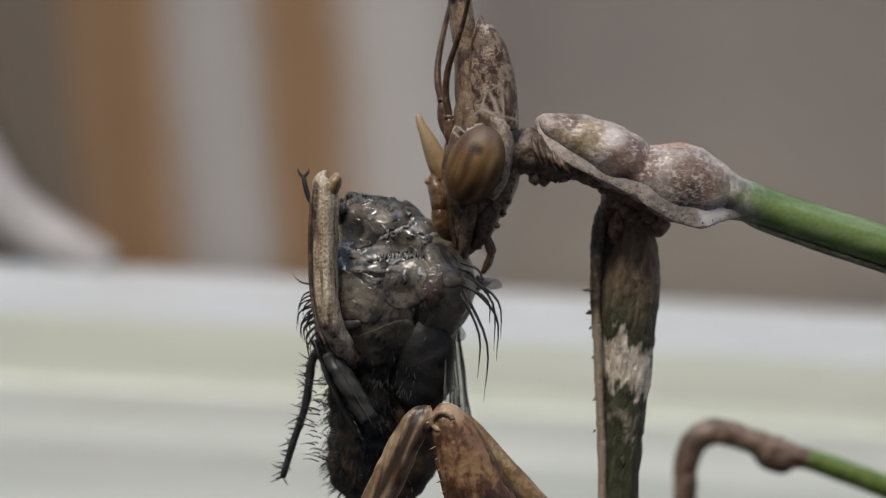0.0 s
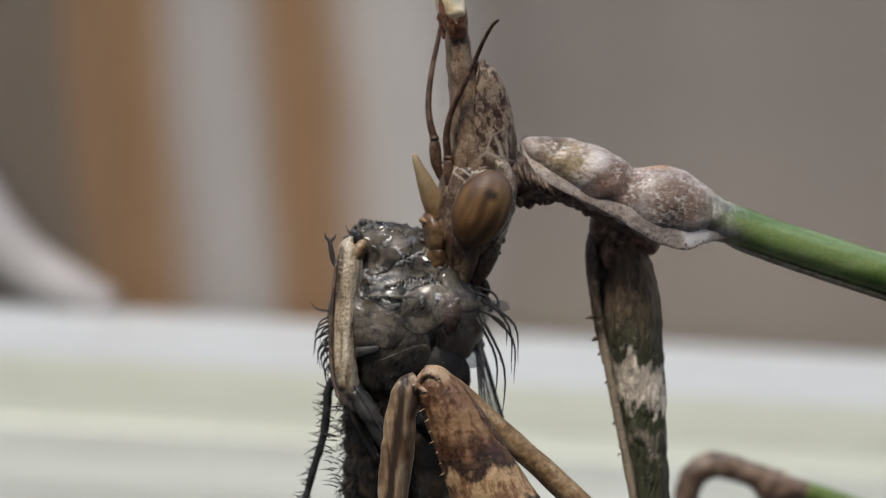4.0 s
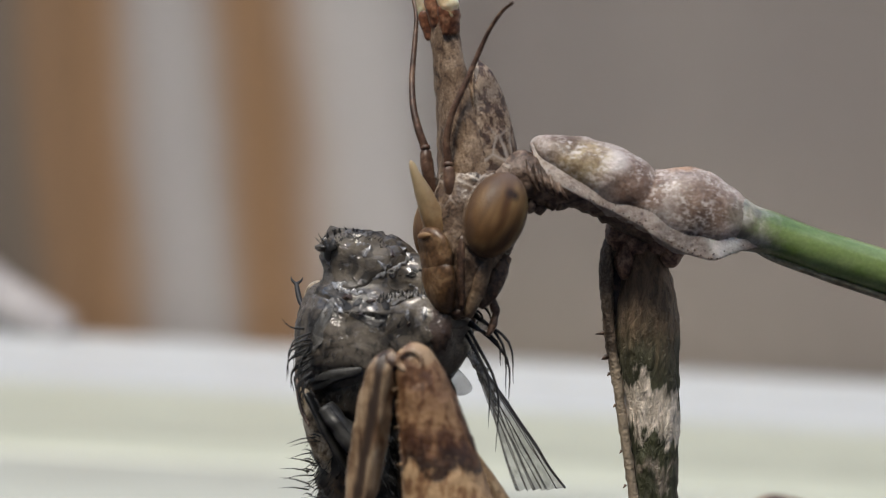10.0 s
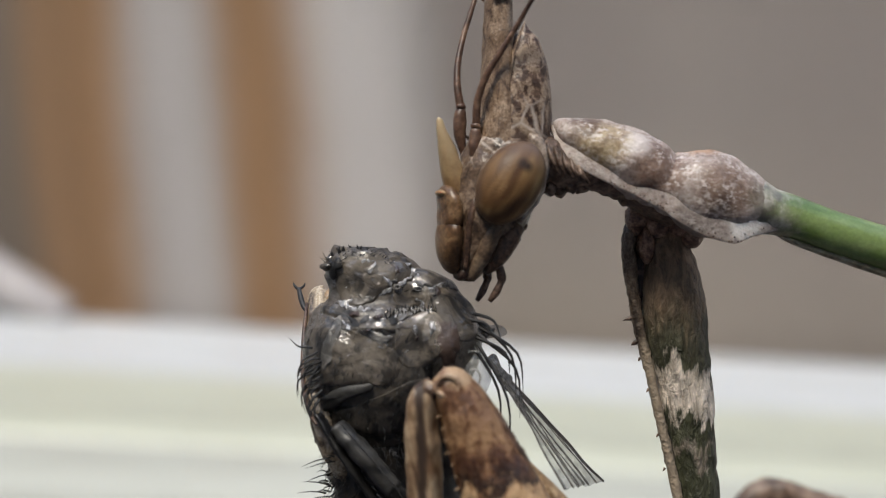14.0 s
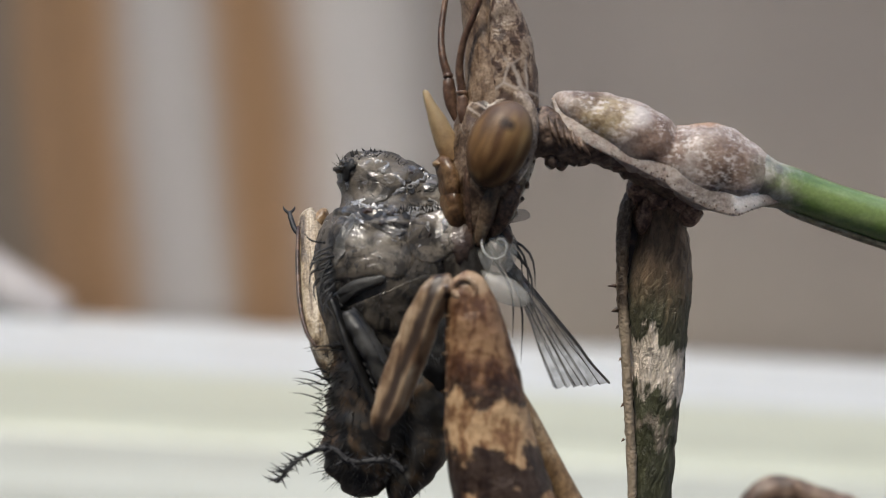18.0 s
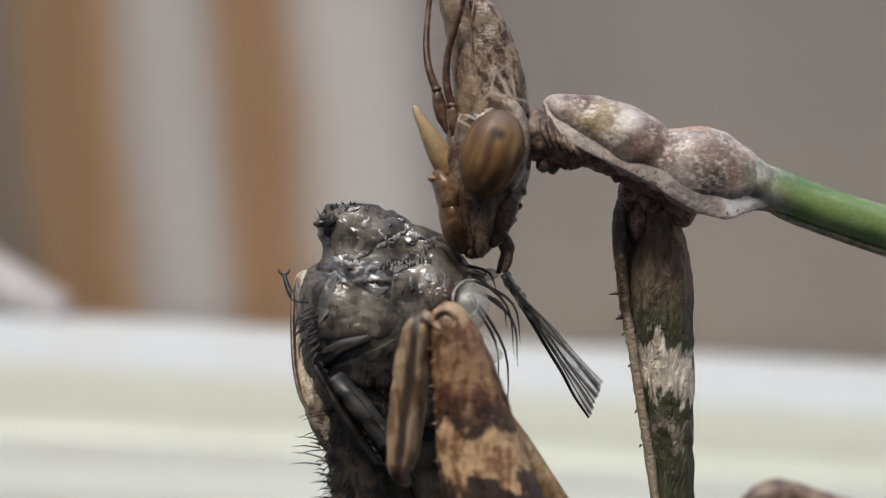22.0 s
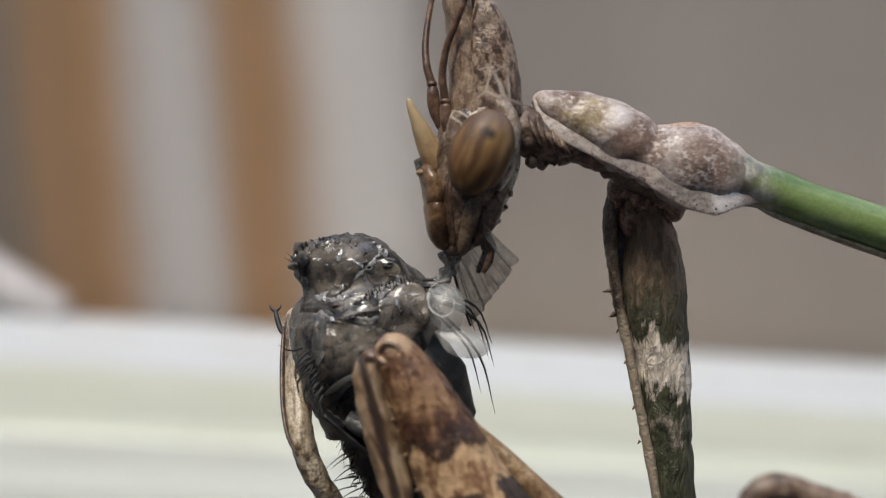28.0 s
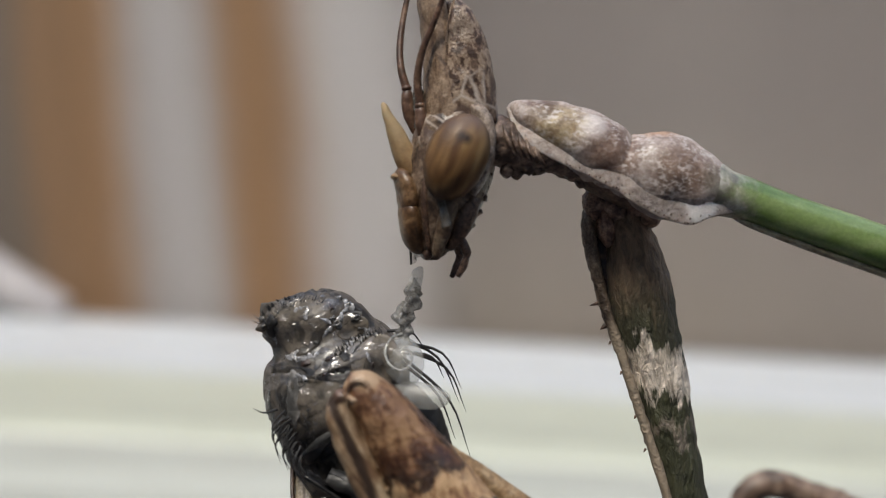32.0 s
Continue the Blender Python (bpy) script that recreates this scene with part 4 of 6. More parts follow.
part("coxa_groove", bm, M_PIT, far_foreleg, "dark red-brown groove behind the ridge")
for i, (x, y, l) in enumerate(((-0.71, -2.92, 0.42), (-0.71, -3.66, 0.18), (-0.85, -2.51, 0.12), (-0.36, -5.08, 0.07), (-0.07, -6.44, 0.07), (-1.02, -1.53, 0.07), (-0.61, -4.15, 0.07), (0.12, -7.46, 0.07))):
    bm = B()
    a = (x, -0.3, y)
    spike(bm, a, (a[0] - l, a[1] - 0.05, a[2] - 0.1), 0.09 if l > 0.14 else 0.045)
    part("spine", bm, M_DARKBROWN if l > 0.14 else M_LEGBROWN, far_foreleg)
for i in range(16):
    bm = B()
    z = -1.165 - 0.4326 * i
    a = (float(np.interp(-z, (1, 2.33, 3.89, 6.07, 8.02), (0.85, 1.16, 1.36, 1.43, 1.51))), -0.05, z)
    spike(bm, a, (a[0] + 0.12, a[1], a[2] - 0.05), 0.045)
    part("spine", bm, M_LEGBROWN, far_foreleg)
for k, (x, z, rx_, rz_, a) in enumerate(((-0.62, 0.03, 0.43, 0.57, 10), (-0.12, -0.03, 0.5, 0.73, -8), (0.52, -0.07, 0.53, 0.6, 20), (0.95, -0.47, 0.37, 0.43, 30), (-0.42, -0.67, 0.3, 0.67, -5))):
    bm = B()
    ball(bm, (x, -0.25, z), (rx_, 0.5, rz_), a, bumps=0.10, size=0.25, seed=40 + k, level=3)
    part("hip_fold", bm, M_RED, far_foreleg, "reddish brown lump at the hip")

# near foreleg: thigh up to the knee, shin folded back
bm = B()
tube(bm, [(-0.226, 0, 0.371, 0.3, 0.3), (0, 0, 0.048, 0.599, 0.55), (0.29, 0, -0.726, 0.765, 0.7), (0.516, 0, -1.694, 0.932, 0.8), (0.74, 0, -2.823, 1.09, 0.9), (1.0, 0, -4.113, 1.24, 1.0), (1.4, 0, -5.435, 1.36, 1.1), (1.95, 0, -7.016, 1.46, 1.2), (2.95, 0, -9.435, 1.55, 1.2), (4.15, 0, -12.177, 1.4, 1.1)], 30, 7, 0.06, 0.5, seed=3)
near_foreleg = part("foreleg", bm, M_FEMUR, mantis, "thigh banded cream and chestnut")
bm = B()
tube(bm, [(-0.02 + 0.3 * math.cos(a), -0.52, 0.04 + 0.27 * math.sin(a), 0.07, 0.06) for a in [k * math.pi / 5 for k in range(10)]] + [(0.28, -0.52, 0.04, 0.07, 0.06)], 8, 3, 0.06, 0.2)
part("knee_ring", bm, M_KNEE, near_foreleg, "pale ring at the knee joint")
bm = B()
ball(bm, (-0.02, -0.4, 0.04), (0.25, 0.14, 0.22), bumps=0.05, size=0.15, level=3)
part("knee_pit", bm, M_RED, near_foreleg, "reddish pit in the knee ring")
bm = B()
tube(bm, [(0.9, -0.1, -0.55, 0.03, 0.05), (1.16, -0.12, -1.1, 0.1, 0.2), (1.4, -0.12, -1.75, 0.12, 0.24), (1.63, -0.12, -2.4, 0.11, 0.22), (1.85, -0.12, -3.05, 0.03, 0.05)], 14, 5, 0.05, 0.2)
part("dark_ridge", bm, M_DARKBROWN, near_foreleg, "dark ridge along the upper thigh")
bm = B()
ball(bm, (-0.5, -0.28, -0.02), (0.24, 0.26, 0.26), bumps=0.05, size=0.2, level=3)
part("knee_cap", bm, M_DARKBROWN, near_foreleg, "dark cap beside the knee")
# thigh of the other foreleg, showing past the near one
bm = B()
tube(bm, [(0.3, 1.1, 0.1, 0.2, 0.25), (0.8, 1.2, -0.6, 0.32, 0.35), (1.85, 1.4, -2.3, 0.36, 0.4), (2.95, 1.6, -4.0, 0.38, 0.45), (4.95, 1.8, -7.2, 0.42, 0.5)], 18, 5, 0.03, 0.5)
far_thigh = part("far_thigh", bm, M_TAN, near_foreleg, "smooth tan thigh of the other foreleg")
bm = B()
tube(bm, [(-0.35, -0.05, 0.12, 0.3, 0.4), (-0.75, -0.1, -0.15, 0.42, 0.45), (-0.98, -0.1, -0.8, 0.46, 0.45), (-1.15, -0.05, -1.6, 0.5, 0.45), (-1.38, 0, -2.6, 0.5, 0.42), (-1.55, 0, -3.4, 0.45, 0.38), (-1.68, 0, -4.0, 0.3, 0.3), (-1.5, 0.1, -4.4, 0.08, 0.1)], 24, 6, 0.04, 0.4, flute=5, flute_depth=0.07)
near_tibia = part("tibia", bm, M_SHIN, near_foreleg, "grooved brown shin folded along the thigh")
for k in range(11):
    bm = B()
    z = -0.7 - 0.34 * k
    x = -0.32 + 0.02 * k
    spike(bm, (x + 0.12, -0.2, z), (x - 0.16 - 0.08 * (k % 3 == 0), -0.35, z - 0.06), 0.06, seg=6)
    part("tooth", bm, M_TAN, near_foreleg)

# shin of the other foreleg, gripping the prey from behind
bm = B()
tube(bm, [(0.78, 0, 0.05, 0.1, 0.15), (0.66, 0, -0.02, 0.3, 0.3), (0.68, 0, -0.7, 0.42, 0.42), (0.68, 0, -1.7, 0.42, 0.42), (0.7, 0, -3.0, 0.4, 0.4), (0.8, 0.0, -4.2, 0.38, 0.4), (1.1, 0.5, -5.1, 0.36, 0.36), (1.6, 1.3, -5.7, 0.32, 0.3), (2.2, 2.2, -6.1, 0.24, 0.24), (2.9, 3.0, -6.3, 0.16, 0.16)], 22, 7, 0.06, 0.4, flute=5, flute_depth=0.08)
gripping_tibia = part("gripping_tibia", bm, chitin("pale_shin_skin", (0.07, 0.047, 0.03), (0.31, 0.24, 0.16), (0.5, 0.43, 0.335), 0.4, 0.45, 0.04, (0.36, 0.45, 0.58), (1, 1, 10)), mantis, "pale striped shin behind the prey")
bm = B()
tube(bm, [(0.5, -0.2, -1.0, 0.06, 0.06), (0.22, -0.2, -0.7, 0.08, 0.08), (0.08, -0.2, -0.25, 0.08, 0.08), (0.02, -0.2, 0.05, 0.06, 0.06)], 8, 4)
spike(bm, (0.02, -0.2, 0.0), (-0.16, -0.2, 0.3), 0.055, (-0.05, 0, 0))
spike(bm, (0.02, -0.2, 0.0), (0.2, -0.2, 0.28), 0.055, (0.05, 0, 0))
part("claw", bm, M_BLACK, gripping_tibia, "dark forked claw")
bm = B()
tube(bm, [(0.3, -0.28, -0.6, 0.05, 0.06), (0.26, -0.32, -1.8, 0.07, 0.08), (0.3, -0.32, -3.4, 0.07, 0.08), (0.5, -0.5, -4.6, 0.06, 0.07), (0.8, -0.7, -5.3, 0.04, 0.05)], 8, 4)
part("dark_edge", bm, M_DARKBROWN, gripping_tibia, "dark edge of the shin")
bm = B()
ball(bm, (0.98, -0.1, -0.25), (0.22, 0.3, 0.42), 20, bumps=0.04, size=0.2, level=3)
part("knee_lobe", bm, M_TAN, gripping_tibia, "tan lobe at the knee")

# walking leg beyond, out of the plane of focus
bm = B()
tube(bm, [(-2.38, 0, -6.24, 0.477, 0.477), (-2.44, 0, -2.72, 0.522, 0.522), (-2.38, 0, -1.25, 0.545, 0.522), (-1.93, 0, -0.34, 0.59, 0.568), (-1.25, 0, 0, 0.59, 0.568), (-0.34, 0, -0.114, 0.568, 0.545), (0.681, 0, -0.454, 0.59, 0.568), (1.36, 0, -0.908, 0.817, 0.681), (1.93, 0, -1.08, 0.794, 0.681), (2.44, 0, -1.08, 0.545, 0.522), (3.06, 0, -1.19, 0.477, 0.477)], 20, 7, 0.08, 0.5)
walking_leg = part("walking_leg", bm, M_LEGBROWN, mantis, "brown banded knee of a walking leg")
bm = B()
tube(bm, [(2.95, 0, -1.17, 0.488, 0.477), (3.86, 0, -1.48, 0.499, 0.477), (5.9, 0, -2.21, 0.522, 0.499), (10.2, 0, -3.86, 0.568, 0.545)], 18, 5, 0.02, 0.4)
part("green_thigh", bm, M_GREENLEG, walking_leg, "green upper walking leg")

# ---- the fly, in its own space ----
fly = tagged(new("fly"), "dark bristly half-eaten fly held by the mantis", "fly")
bm = B()
tube(bm, [(-0.566, 1, -3.378, 1.298, 1.0), (-0.3, 1, -2.296, 1.864, 1.6), (-0.067, 1, -1.215, 2.163, 2.0), (-0.033, 1.1, -0.25, 2.163, 2.1), (-0.033, 1.1, 0.616, 1.997, 1.9), (-0.166, 1, 1.481, 1.631, 1.55), (-0.499, 0.9, 2.18, 1.131, 1.2), (-0.599, 0.9, 2.579, 0.865, 0.95), (-0.599, 0.9, 2.729, 0.599, 0.7)], 100, 15, 0.10, 0.9, seed=6)
for v in bm.verts:
    q = v.co * 0.6 + Vector((3.1, 0.4, 7.7))
    d = noise.voronoi(q)[0]
    crease = max(0.0, 1 - (d[1] - d[0]) / 0.14)
    out = Vector((v.co.x - 0.4, v.co.y - 1.0, v.co.z + 0.3)).normalized()
    v.co += out * (-0.10 * crease * crease + 0.06 * (0.5 - d[0]) + 0.03 * noise.noise(v.co * 3.3) + 0.012 * noise.noise(v.co * 9.0))
    # the back is sunken between its front rim and a cross ridge; a stump of the neck stands off it
    near = max(0.0, min(1.0, (1.4 - v.co.y) / 1.2))
    for cx, cz, rx_, rz_, push in ((-0.55, 1.35, 0.75, 0.5, 0.3), (0.75, 1.25, 0.6, 0.35, 0.25), (-0.3, 0.35, 1.6, 0.16, -0.16), (0.1, -0.35, 0.7, 0.4, 0.12), (-1.45, 0.2, 0.18, 0.9, -0.12), (-0.9, -0.55, 0.6, 0.5, -0.12)):
        v.co.y += push * near * math.exp(-((v.co.x - cx) / rx_) ** 2 - ((v.co.z - cz) / rz_) ** 2)
    v.co.x -= 0.12 * math.exp(-((v.co.z - 2.05) / 0.3) ** 2) * max(0.0, min(1.0, -v.co.x - 0.9))
    v.co.x += 0.06 * math.exp(-((v.co.z - 1.5) / 0.28) ** 2) * max(0.0, min(1.0, -v.co.x - 0.6))
side = B()
tube(side, [(0.566, 0.9, 2.113, 0.266, 0.4), (1.131, 0.9, 1.581, 0.666, 1.0), (1.597, 0.9, 1.048, 0.899, 1.25), (1.93, 0.9, 0.349, 1.098, 1.5), (1.997, 0.9, -0.383, 1.065, 1.5), (1.697, 0.9, -1.181, 0.832, 1.2), (1.265, 0.9, -1.814, 0.433, 0.6)], 48, 10, 0.14, 0.7, seed=3)
both = [[v.co.copy() for v in m.verts] for m in (bm, side)]
bm.verts.ensure_lookup_table()
side.verts.ensure_lookup_table()
bm.verts.index_update()
side.verts.index_update()
faces = [[v.index for v in f.verts] for f in bm.faces] + [[v.index + len(both[0]) for v in f.verts] for f in side.faces]
skin = BVHTree.FromPolygons(both[0] + both[1], faces)
thorax = part("thorax", bm, M_FLY, fly, "glossy grey-black thorax armour, torn open above")
shoulder = part("shoulder", side, M_FLYDUST, fly, "loosened dark shoulder of the thorax")


def on_skin(x, z, lift):
    """The place on the thorax's near face at x, z, lifted off it a little."""
    hit = skin.ray_cast(Vector((x, -12, z)), Vector((0, 1, 0)))
    return Vector((x, (hit[0].y if hit[0] else 0.6) - lift, z))


def facet(name, outline, lift, mat, label="", jag=0.025):
    """An armour plate that follows the body, with an uneven rim."""
    bm = B()
    pts = [Vector(((p[0] - 670) / 60.1, 0, (597 - p[1]) / 60.1)) for p in spline([(*q, 0) for q in [*outline, outline[0]]], 6)[:-1]]
    c = sum(pts, Vector()) / len(pts)
    rings = []
    for f, up in ((1.03, -0.03), (1.0, 0.6), (0.92, 1.0), (0.75, 1.15), (0.55, 1.2), (0.38, 1.22), (0.2, 1.24)):
        ring = []
        for p in pts:
            q = c + (p - c) * (f * (1 + jag * 3 * noise.noise(p * 5.0)))
            ring.append(bm.verts.new(on_skin(q.x, q.z, lift * up + 0.03 * noise.noise(q * 4.0))))
        rings.append(ring)
    n = len(pts)
    for a, b3 in zip(rings, rings[1:]):
        for k in range(n):
            bm.faces.new((a[k], a[(k + 1) % n], b3[(k + 1) % n], b3[k]))
    tip = bm.verts.new(sum((v.co for v in rings[-1]), Vector()) / n)
    for k in range(n):
        bm.faces.new((rings[-1][k], rings[-1][(k + 1) % n], tip))
    inner = [v for r in rings[2:] for v in r] + [tip]
    for _ in range(10):
        bmesh.ops.smooth_vert(bm, verts=inner, factor=0.5, use_axis_y=True)
    return part(name, bm, mat, shoulder if c.x > 1.7 else thorax, label)


facet("back_plate", [(592, 472), (608, 444), (650, 440), (684, 450), (704, 482), (676, 518), (644, 536), (610, 528), (598, 500)], 0.05, M_FLYDUST, "dark domed back plate")
facet("side_plate", [(604, 566), (640, 584), (690, 606), (712, 640), (690, 676), (650, 672), (606, 676), (570, 672), (574, 618)], 0.06, M_FLYDUST, "domed side plate")
facet("side_plate", [(708, 568), (760, 545), (790, 566), (786, 616), (744, 644), (706, 625)], 0.05, M_FLYDUST)
facet("shoulder_plate", [(760, 512), (800, 520), (832, 548), (846, 588), (816, 596), (780, 560)], 0.05, M_FLY)
facet("shoulder_plate", [(700, 500), (738, 496), (760, 520), (744, 536), (706, 534)], 0.04, M_FLYDUST)
facet("lower_plate", [(570, 704), (606, 682), (660, 672), (664, 684), (622, 702), (584, 724)], 0.18, M_FLYGREY, "grey ribbed flap")
facet("lower_plate", [(604, 722), (680, 694), (750, 664), (766, 714), (700, 760), (628, 756)], 0.05, M_FLY)
facet("rib_plate", [(582, 596), (600, 562), (610, 572), (598, 620), (580, 650), (570, 640)], 0.08, M_MEMBRANE, "pale dusty rib", 0.1)
# pale membrane set at the back's highlights, which its colour partly paints
facet("glint_membrane", [(632, 574), (662, 582), (692, 588), (690, 604), (668, 608), (648, 598)], 0.06, M_MEMBRANE, "pale wet membrane between plates, partly a painted glint", 0.16)
facet("glint_membrane", [(700, 546), (722, 538), (744, 542), (732, 556), (708, 560)], 0.05, M_MEMBRANE, "", 0.2)
facet("torn_flesh", [(778, 566), (802, 560), (818, 600), (804, 640), (782, 630)], 0.04, M_FLESH, "brown torn flesh", 0.15)
facet("torn_flesh", [(580, 462), (598, 452), (606, 470), (598, 488), (584, 480)], 0.16, M_FLYDARK, "", 0.2)
for stroke in (
    [(621, 500), (629, 514), (626, 530), (614, 546)],
    [(700, 507), (722, 490), (740, 483), (728, 468), (718, 458)],
    [(668, 518), (684, 510), (702, 506), (716, 496)],
    [(594, 560), (612, 570), (632, 582), (648, 588)],
    [(640, 586), (658, 600), (676, 606), (690, 600)],
    [(652, 590), (668, 598), (684, 594)],
    [(700, 557), (722, 550), (744, 541), (768, 546)],
    [(764, 512), (786, 501), (812, 507)],
    [(591, 470), (601, 486), (594, 504)],
    [(640, 470), (652, 462), (662, 468), (656, 480)],
    [(740, 520), (752, 528), (748, 540)],
    [(604, 530), (618, 542), (640, 546), (660, 544)],
):
    # whitish wet folds where highlights lie; their glint is partly painted as colour
    bm = B()
    rows = []
    for q in spline([(*p, 0) for p in stroke], 6):
        jx, jz = 4 * noise.noise((q[0] * 0.13, q[1] * 0.13, 1.0)), 4 * noise.noise((q[0] * 0.13, q[1] * 0.13, 9.0))
        a = on_skin((q[0] + jx - 670) / 60.1, (597 - q[1] - jz) / 60.1, 0.0)
        w = 0.08 + 0.17 * noise.noise((q[0] * 0.16, q[1] * 0.16, 5.0))
        rows.append((*a, max(w, 0.012), 0.02))
    rows[0] = (*rows[0][:3], 0.008, 0.02)
    rows[-1] = (*rows[-1][:3], 0.008, 0.02)
    tube(bm, rows, 12, 2, 0.03, 0.12)
    part("glint_fold", bm, M_WET_GLINT, shoulder if stroke[0][0] > 760 else thorax, "whitish fold of membrane with a glint painted in")
for px, py in ((743, 507), (706, 504)):
    bm = B()
    p = on_skin((px - 670) / 60.1, (597 - py) / 60.1, 0.08)
    tube(bm, [(p.x + 0.09 * math.cos(a), p.y + 0.02, p.z + 0.06 * math.sin(a), 0.025, 0.025) for a in [k * math.pi / 4 for k in range(9)]], 6, 2)
    part("spiracle", bm, M_MEMBRANE, thorax, "small pale ring of a breathing hole")
for k in range(13):
    # torn rim above
    bm = B()
    t = k / 12
    p = spline([(584, 462), (594, 446), (608, 438), (632, 434), (656, 438), (684, 450)], 3)[min(15, int(t * 15))]
    a = on_skin((p[0] - 670) / 60.1, (597 - p[1]) / 60.1 - 0.2, 0.0)
    spike(bm, (a.x, a.y + 0.3, a.z), (a.x - 0.1 + 0.3 * noise.noise((k, 1, 1)), a.y + 0.2, a.z + 0.28 + 0.12 * noise.noise((k, 3, 1))), 0.09, (0.08 * math.sin(k * 2), 0, 0), 7, 4)
    part("torn_shard", bm, M_FLYDARK, thorax, "jagged shard of the torn rim")

# ragged stump of the neck at the front rim of the back
bm = B()
rng = random.Random(44)
for k in range(14):
    c = Vector((-1.2 + rng.uniform(-0.28, 0.3), 0.55 + rng.uniform(-0.5, 0.4), 2.12 + rng.uniform(-0.25, 0.25)))
    ball(bm, c, (rng.uniform(0.1, 0.22), rng.uniform(0.12, 0.25), rng.uniform(0.08, 0.2)), rng.uniform(-40, 40), bumps=0.08, size=0.15, seed=k, level=2)
for k in range(36):
    a = Vector((-1.2 + rng.uniform(-0.3, 0.4), 0.3 + rng.uniform(-0.4, 0.4), 2.15 + rng.uniform(-0.2, 0.2)))
    spike(bm, a, a + Vector((rng.uniform(-0.3, 0.05), rng.uniform(-0.2, 0.1), rng.uniform(-0.05, 0.32))), 0.02, seg=4, sub=1)
part("neck_stump", bm, M_FLY, thorax, "ragged black bristly stump of the neck")
# dark chips and flakes of broken armour strewn over the back
for k in range(26):
    x, z = rng.uniform(-1.3, 1.9), rng.uniform(-0.4, 2.1)
    p = on_skin(x, z, 0.0)
    bm = B()
    r, w = rng.uniform(0.07, 0.2), rng.uniform(0, 3.1)
    ring = []
    for q in range(7):
        a = 2 * math.pi * q / 7
        l = r * rng.uniform(0.55, 1.2)
        dx, dz = l * math.cos(a) * 1.5, l * math.sin(a) * 0.7
        e = on_skin(x + dx * math.cos(w) - dz * math.sin(w), z + dx * math.sin(w) + dz * math.cos(w), rng.uniform(-0.01, 0.05))
        ring.append(bm.verts.new(e))
    mid = bm.verts.new(on_skin(x, z, 0.07 + rng.uniform(0, 0.05)))
    for q in range(7):
        bm.faces.new((ring[q], ring[(q + 1) % 7], mid))
    part("flake", bm, (M_FLYDARK, M_WET_GLINT, M_FLYDARK, M_FLESH)[k % 4], shoulder if x > 1.5 else thorax, "", k % 2 == 0)

# upper legs pressed to the side
hind, loose, bent = [], [], []
for i, (a, b2, c2, r) in enumerate((((604, 742), (642, 792), (690, 862), 21), ((572, 720), (612, 800), (672, 900), 10))):
    bm = B()
    y0 = -0.75 + 0.3 * i
    tube(bm, [((a[0] - 670) / 60.1, y0, (597 - a[1]) / 60.1, r / 80, 0.3), ((b2[0] - 670) / 60.1, y0 - 0.15, (597 - b2[1]) / 60.1, r / 66, 0.34), ((c2[0] - 670) / 60.1, y0, (597 - c2[1]) / 60.1, r / 70, 0.3)], 22, 9, 0.07, 0.3, flute=3, flute_depth=0.08)
    leg = part("leg", bm, M_FLYGREY if i == 0 else M_FLYDARK, fly, "grey leg pressed against the body")
    hind.append(leg)
    bm = B()
    for k in range(14):
        t = k / 13
        p = Vector(((a[0] + (c2[0] - a[0]) * t - 670) / 60.1 + 0.1, y0 - 0.4, (597 - a[1] - (c2[1] - a[1]) * t) / 60.1 + 0.12))
        spike(bm, p, p + Vector((0.16, -0.12, -0.16)), 0.025, seg=4, sub=2)
    part("leg_bristles", bm, M_BLACK, leg, "row of short black bristles")
# haunch: the dark root of the hind legs
bm = B()
tube(bm, [(0.75, 0.6, -0.882, 0.8, 0.6), (1.38, 0.5, -1.714, 1.12, 0.9), (1.6, 0.5, -2.579, 1.1, 0.85), (1.6, 0.5, -3.6, 0.9, 0.7), (1.5, 0.5, -4.4, 0.3, 0.3)], 24, 7, 0.12, 0.4, seed=15)
haunch = part("haunch", bm, M_FLYDARK, fly, "black hairy root of the hind legs")
bm = B()
rng = random.Random(31)
for k in range(120):
    a = Vector((rng.uniform(0.3, 1.9), -0.2 + rng.uniform(-0.2, 0.3), -rng.uniform(1.6, 3.6)))
    spike(bm, a, a + Vector((rng.uniform(-0.1, 0.15), -0.15, -rng.uniform(0.15, 0.4))), 0.018, seg=3, sub=1)
part("haunch_hairs", bm, M_BLACK, haunch, "short black hairs")
bm = B()
tube(bm, [(0.9, 1, -2.379, 0.55, 0.5), (1.2, 1, -3.378, 0.85, 0.75), (1.42, 1, -4.542, 0.9, 0.8), (1.45, 1, -5.874, 0.8, 0.7), (1.032, 1, -7.038, 0.466, 0.5), (0.865, 1, -7.704, 0.133, 0.15)], 24, 7, 0.12, 0.4, seed=18)
thigh = part("hind_thigh", bm, M_ABDOMEN, fly, "dark hairy thigh of a hind leg")
hind.append(thigh)
bm = B()
for k in range(90):
    a = Vector((0.9 + 0.4 * noise.noise((k, 1, 4)) + rng.uniform(-0.4, 0.7), 0.35 + rng.uniform(-0.1, 0.2), -rng.uniform(3.0, 7.2)))
    spike(bm, a, a + Vector((rng.uniform(-0.05, 0.25), -0.12, -rng.uniform(0.15, 0.4))), 0.018, seg=3, sub=1)
part("thigh_hairs", bm, M_BLACK, thigh, "short black hairs")
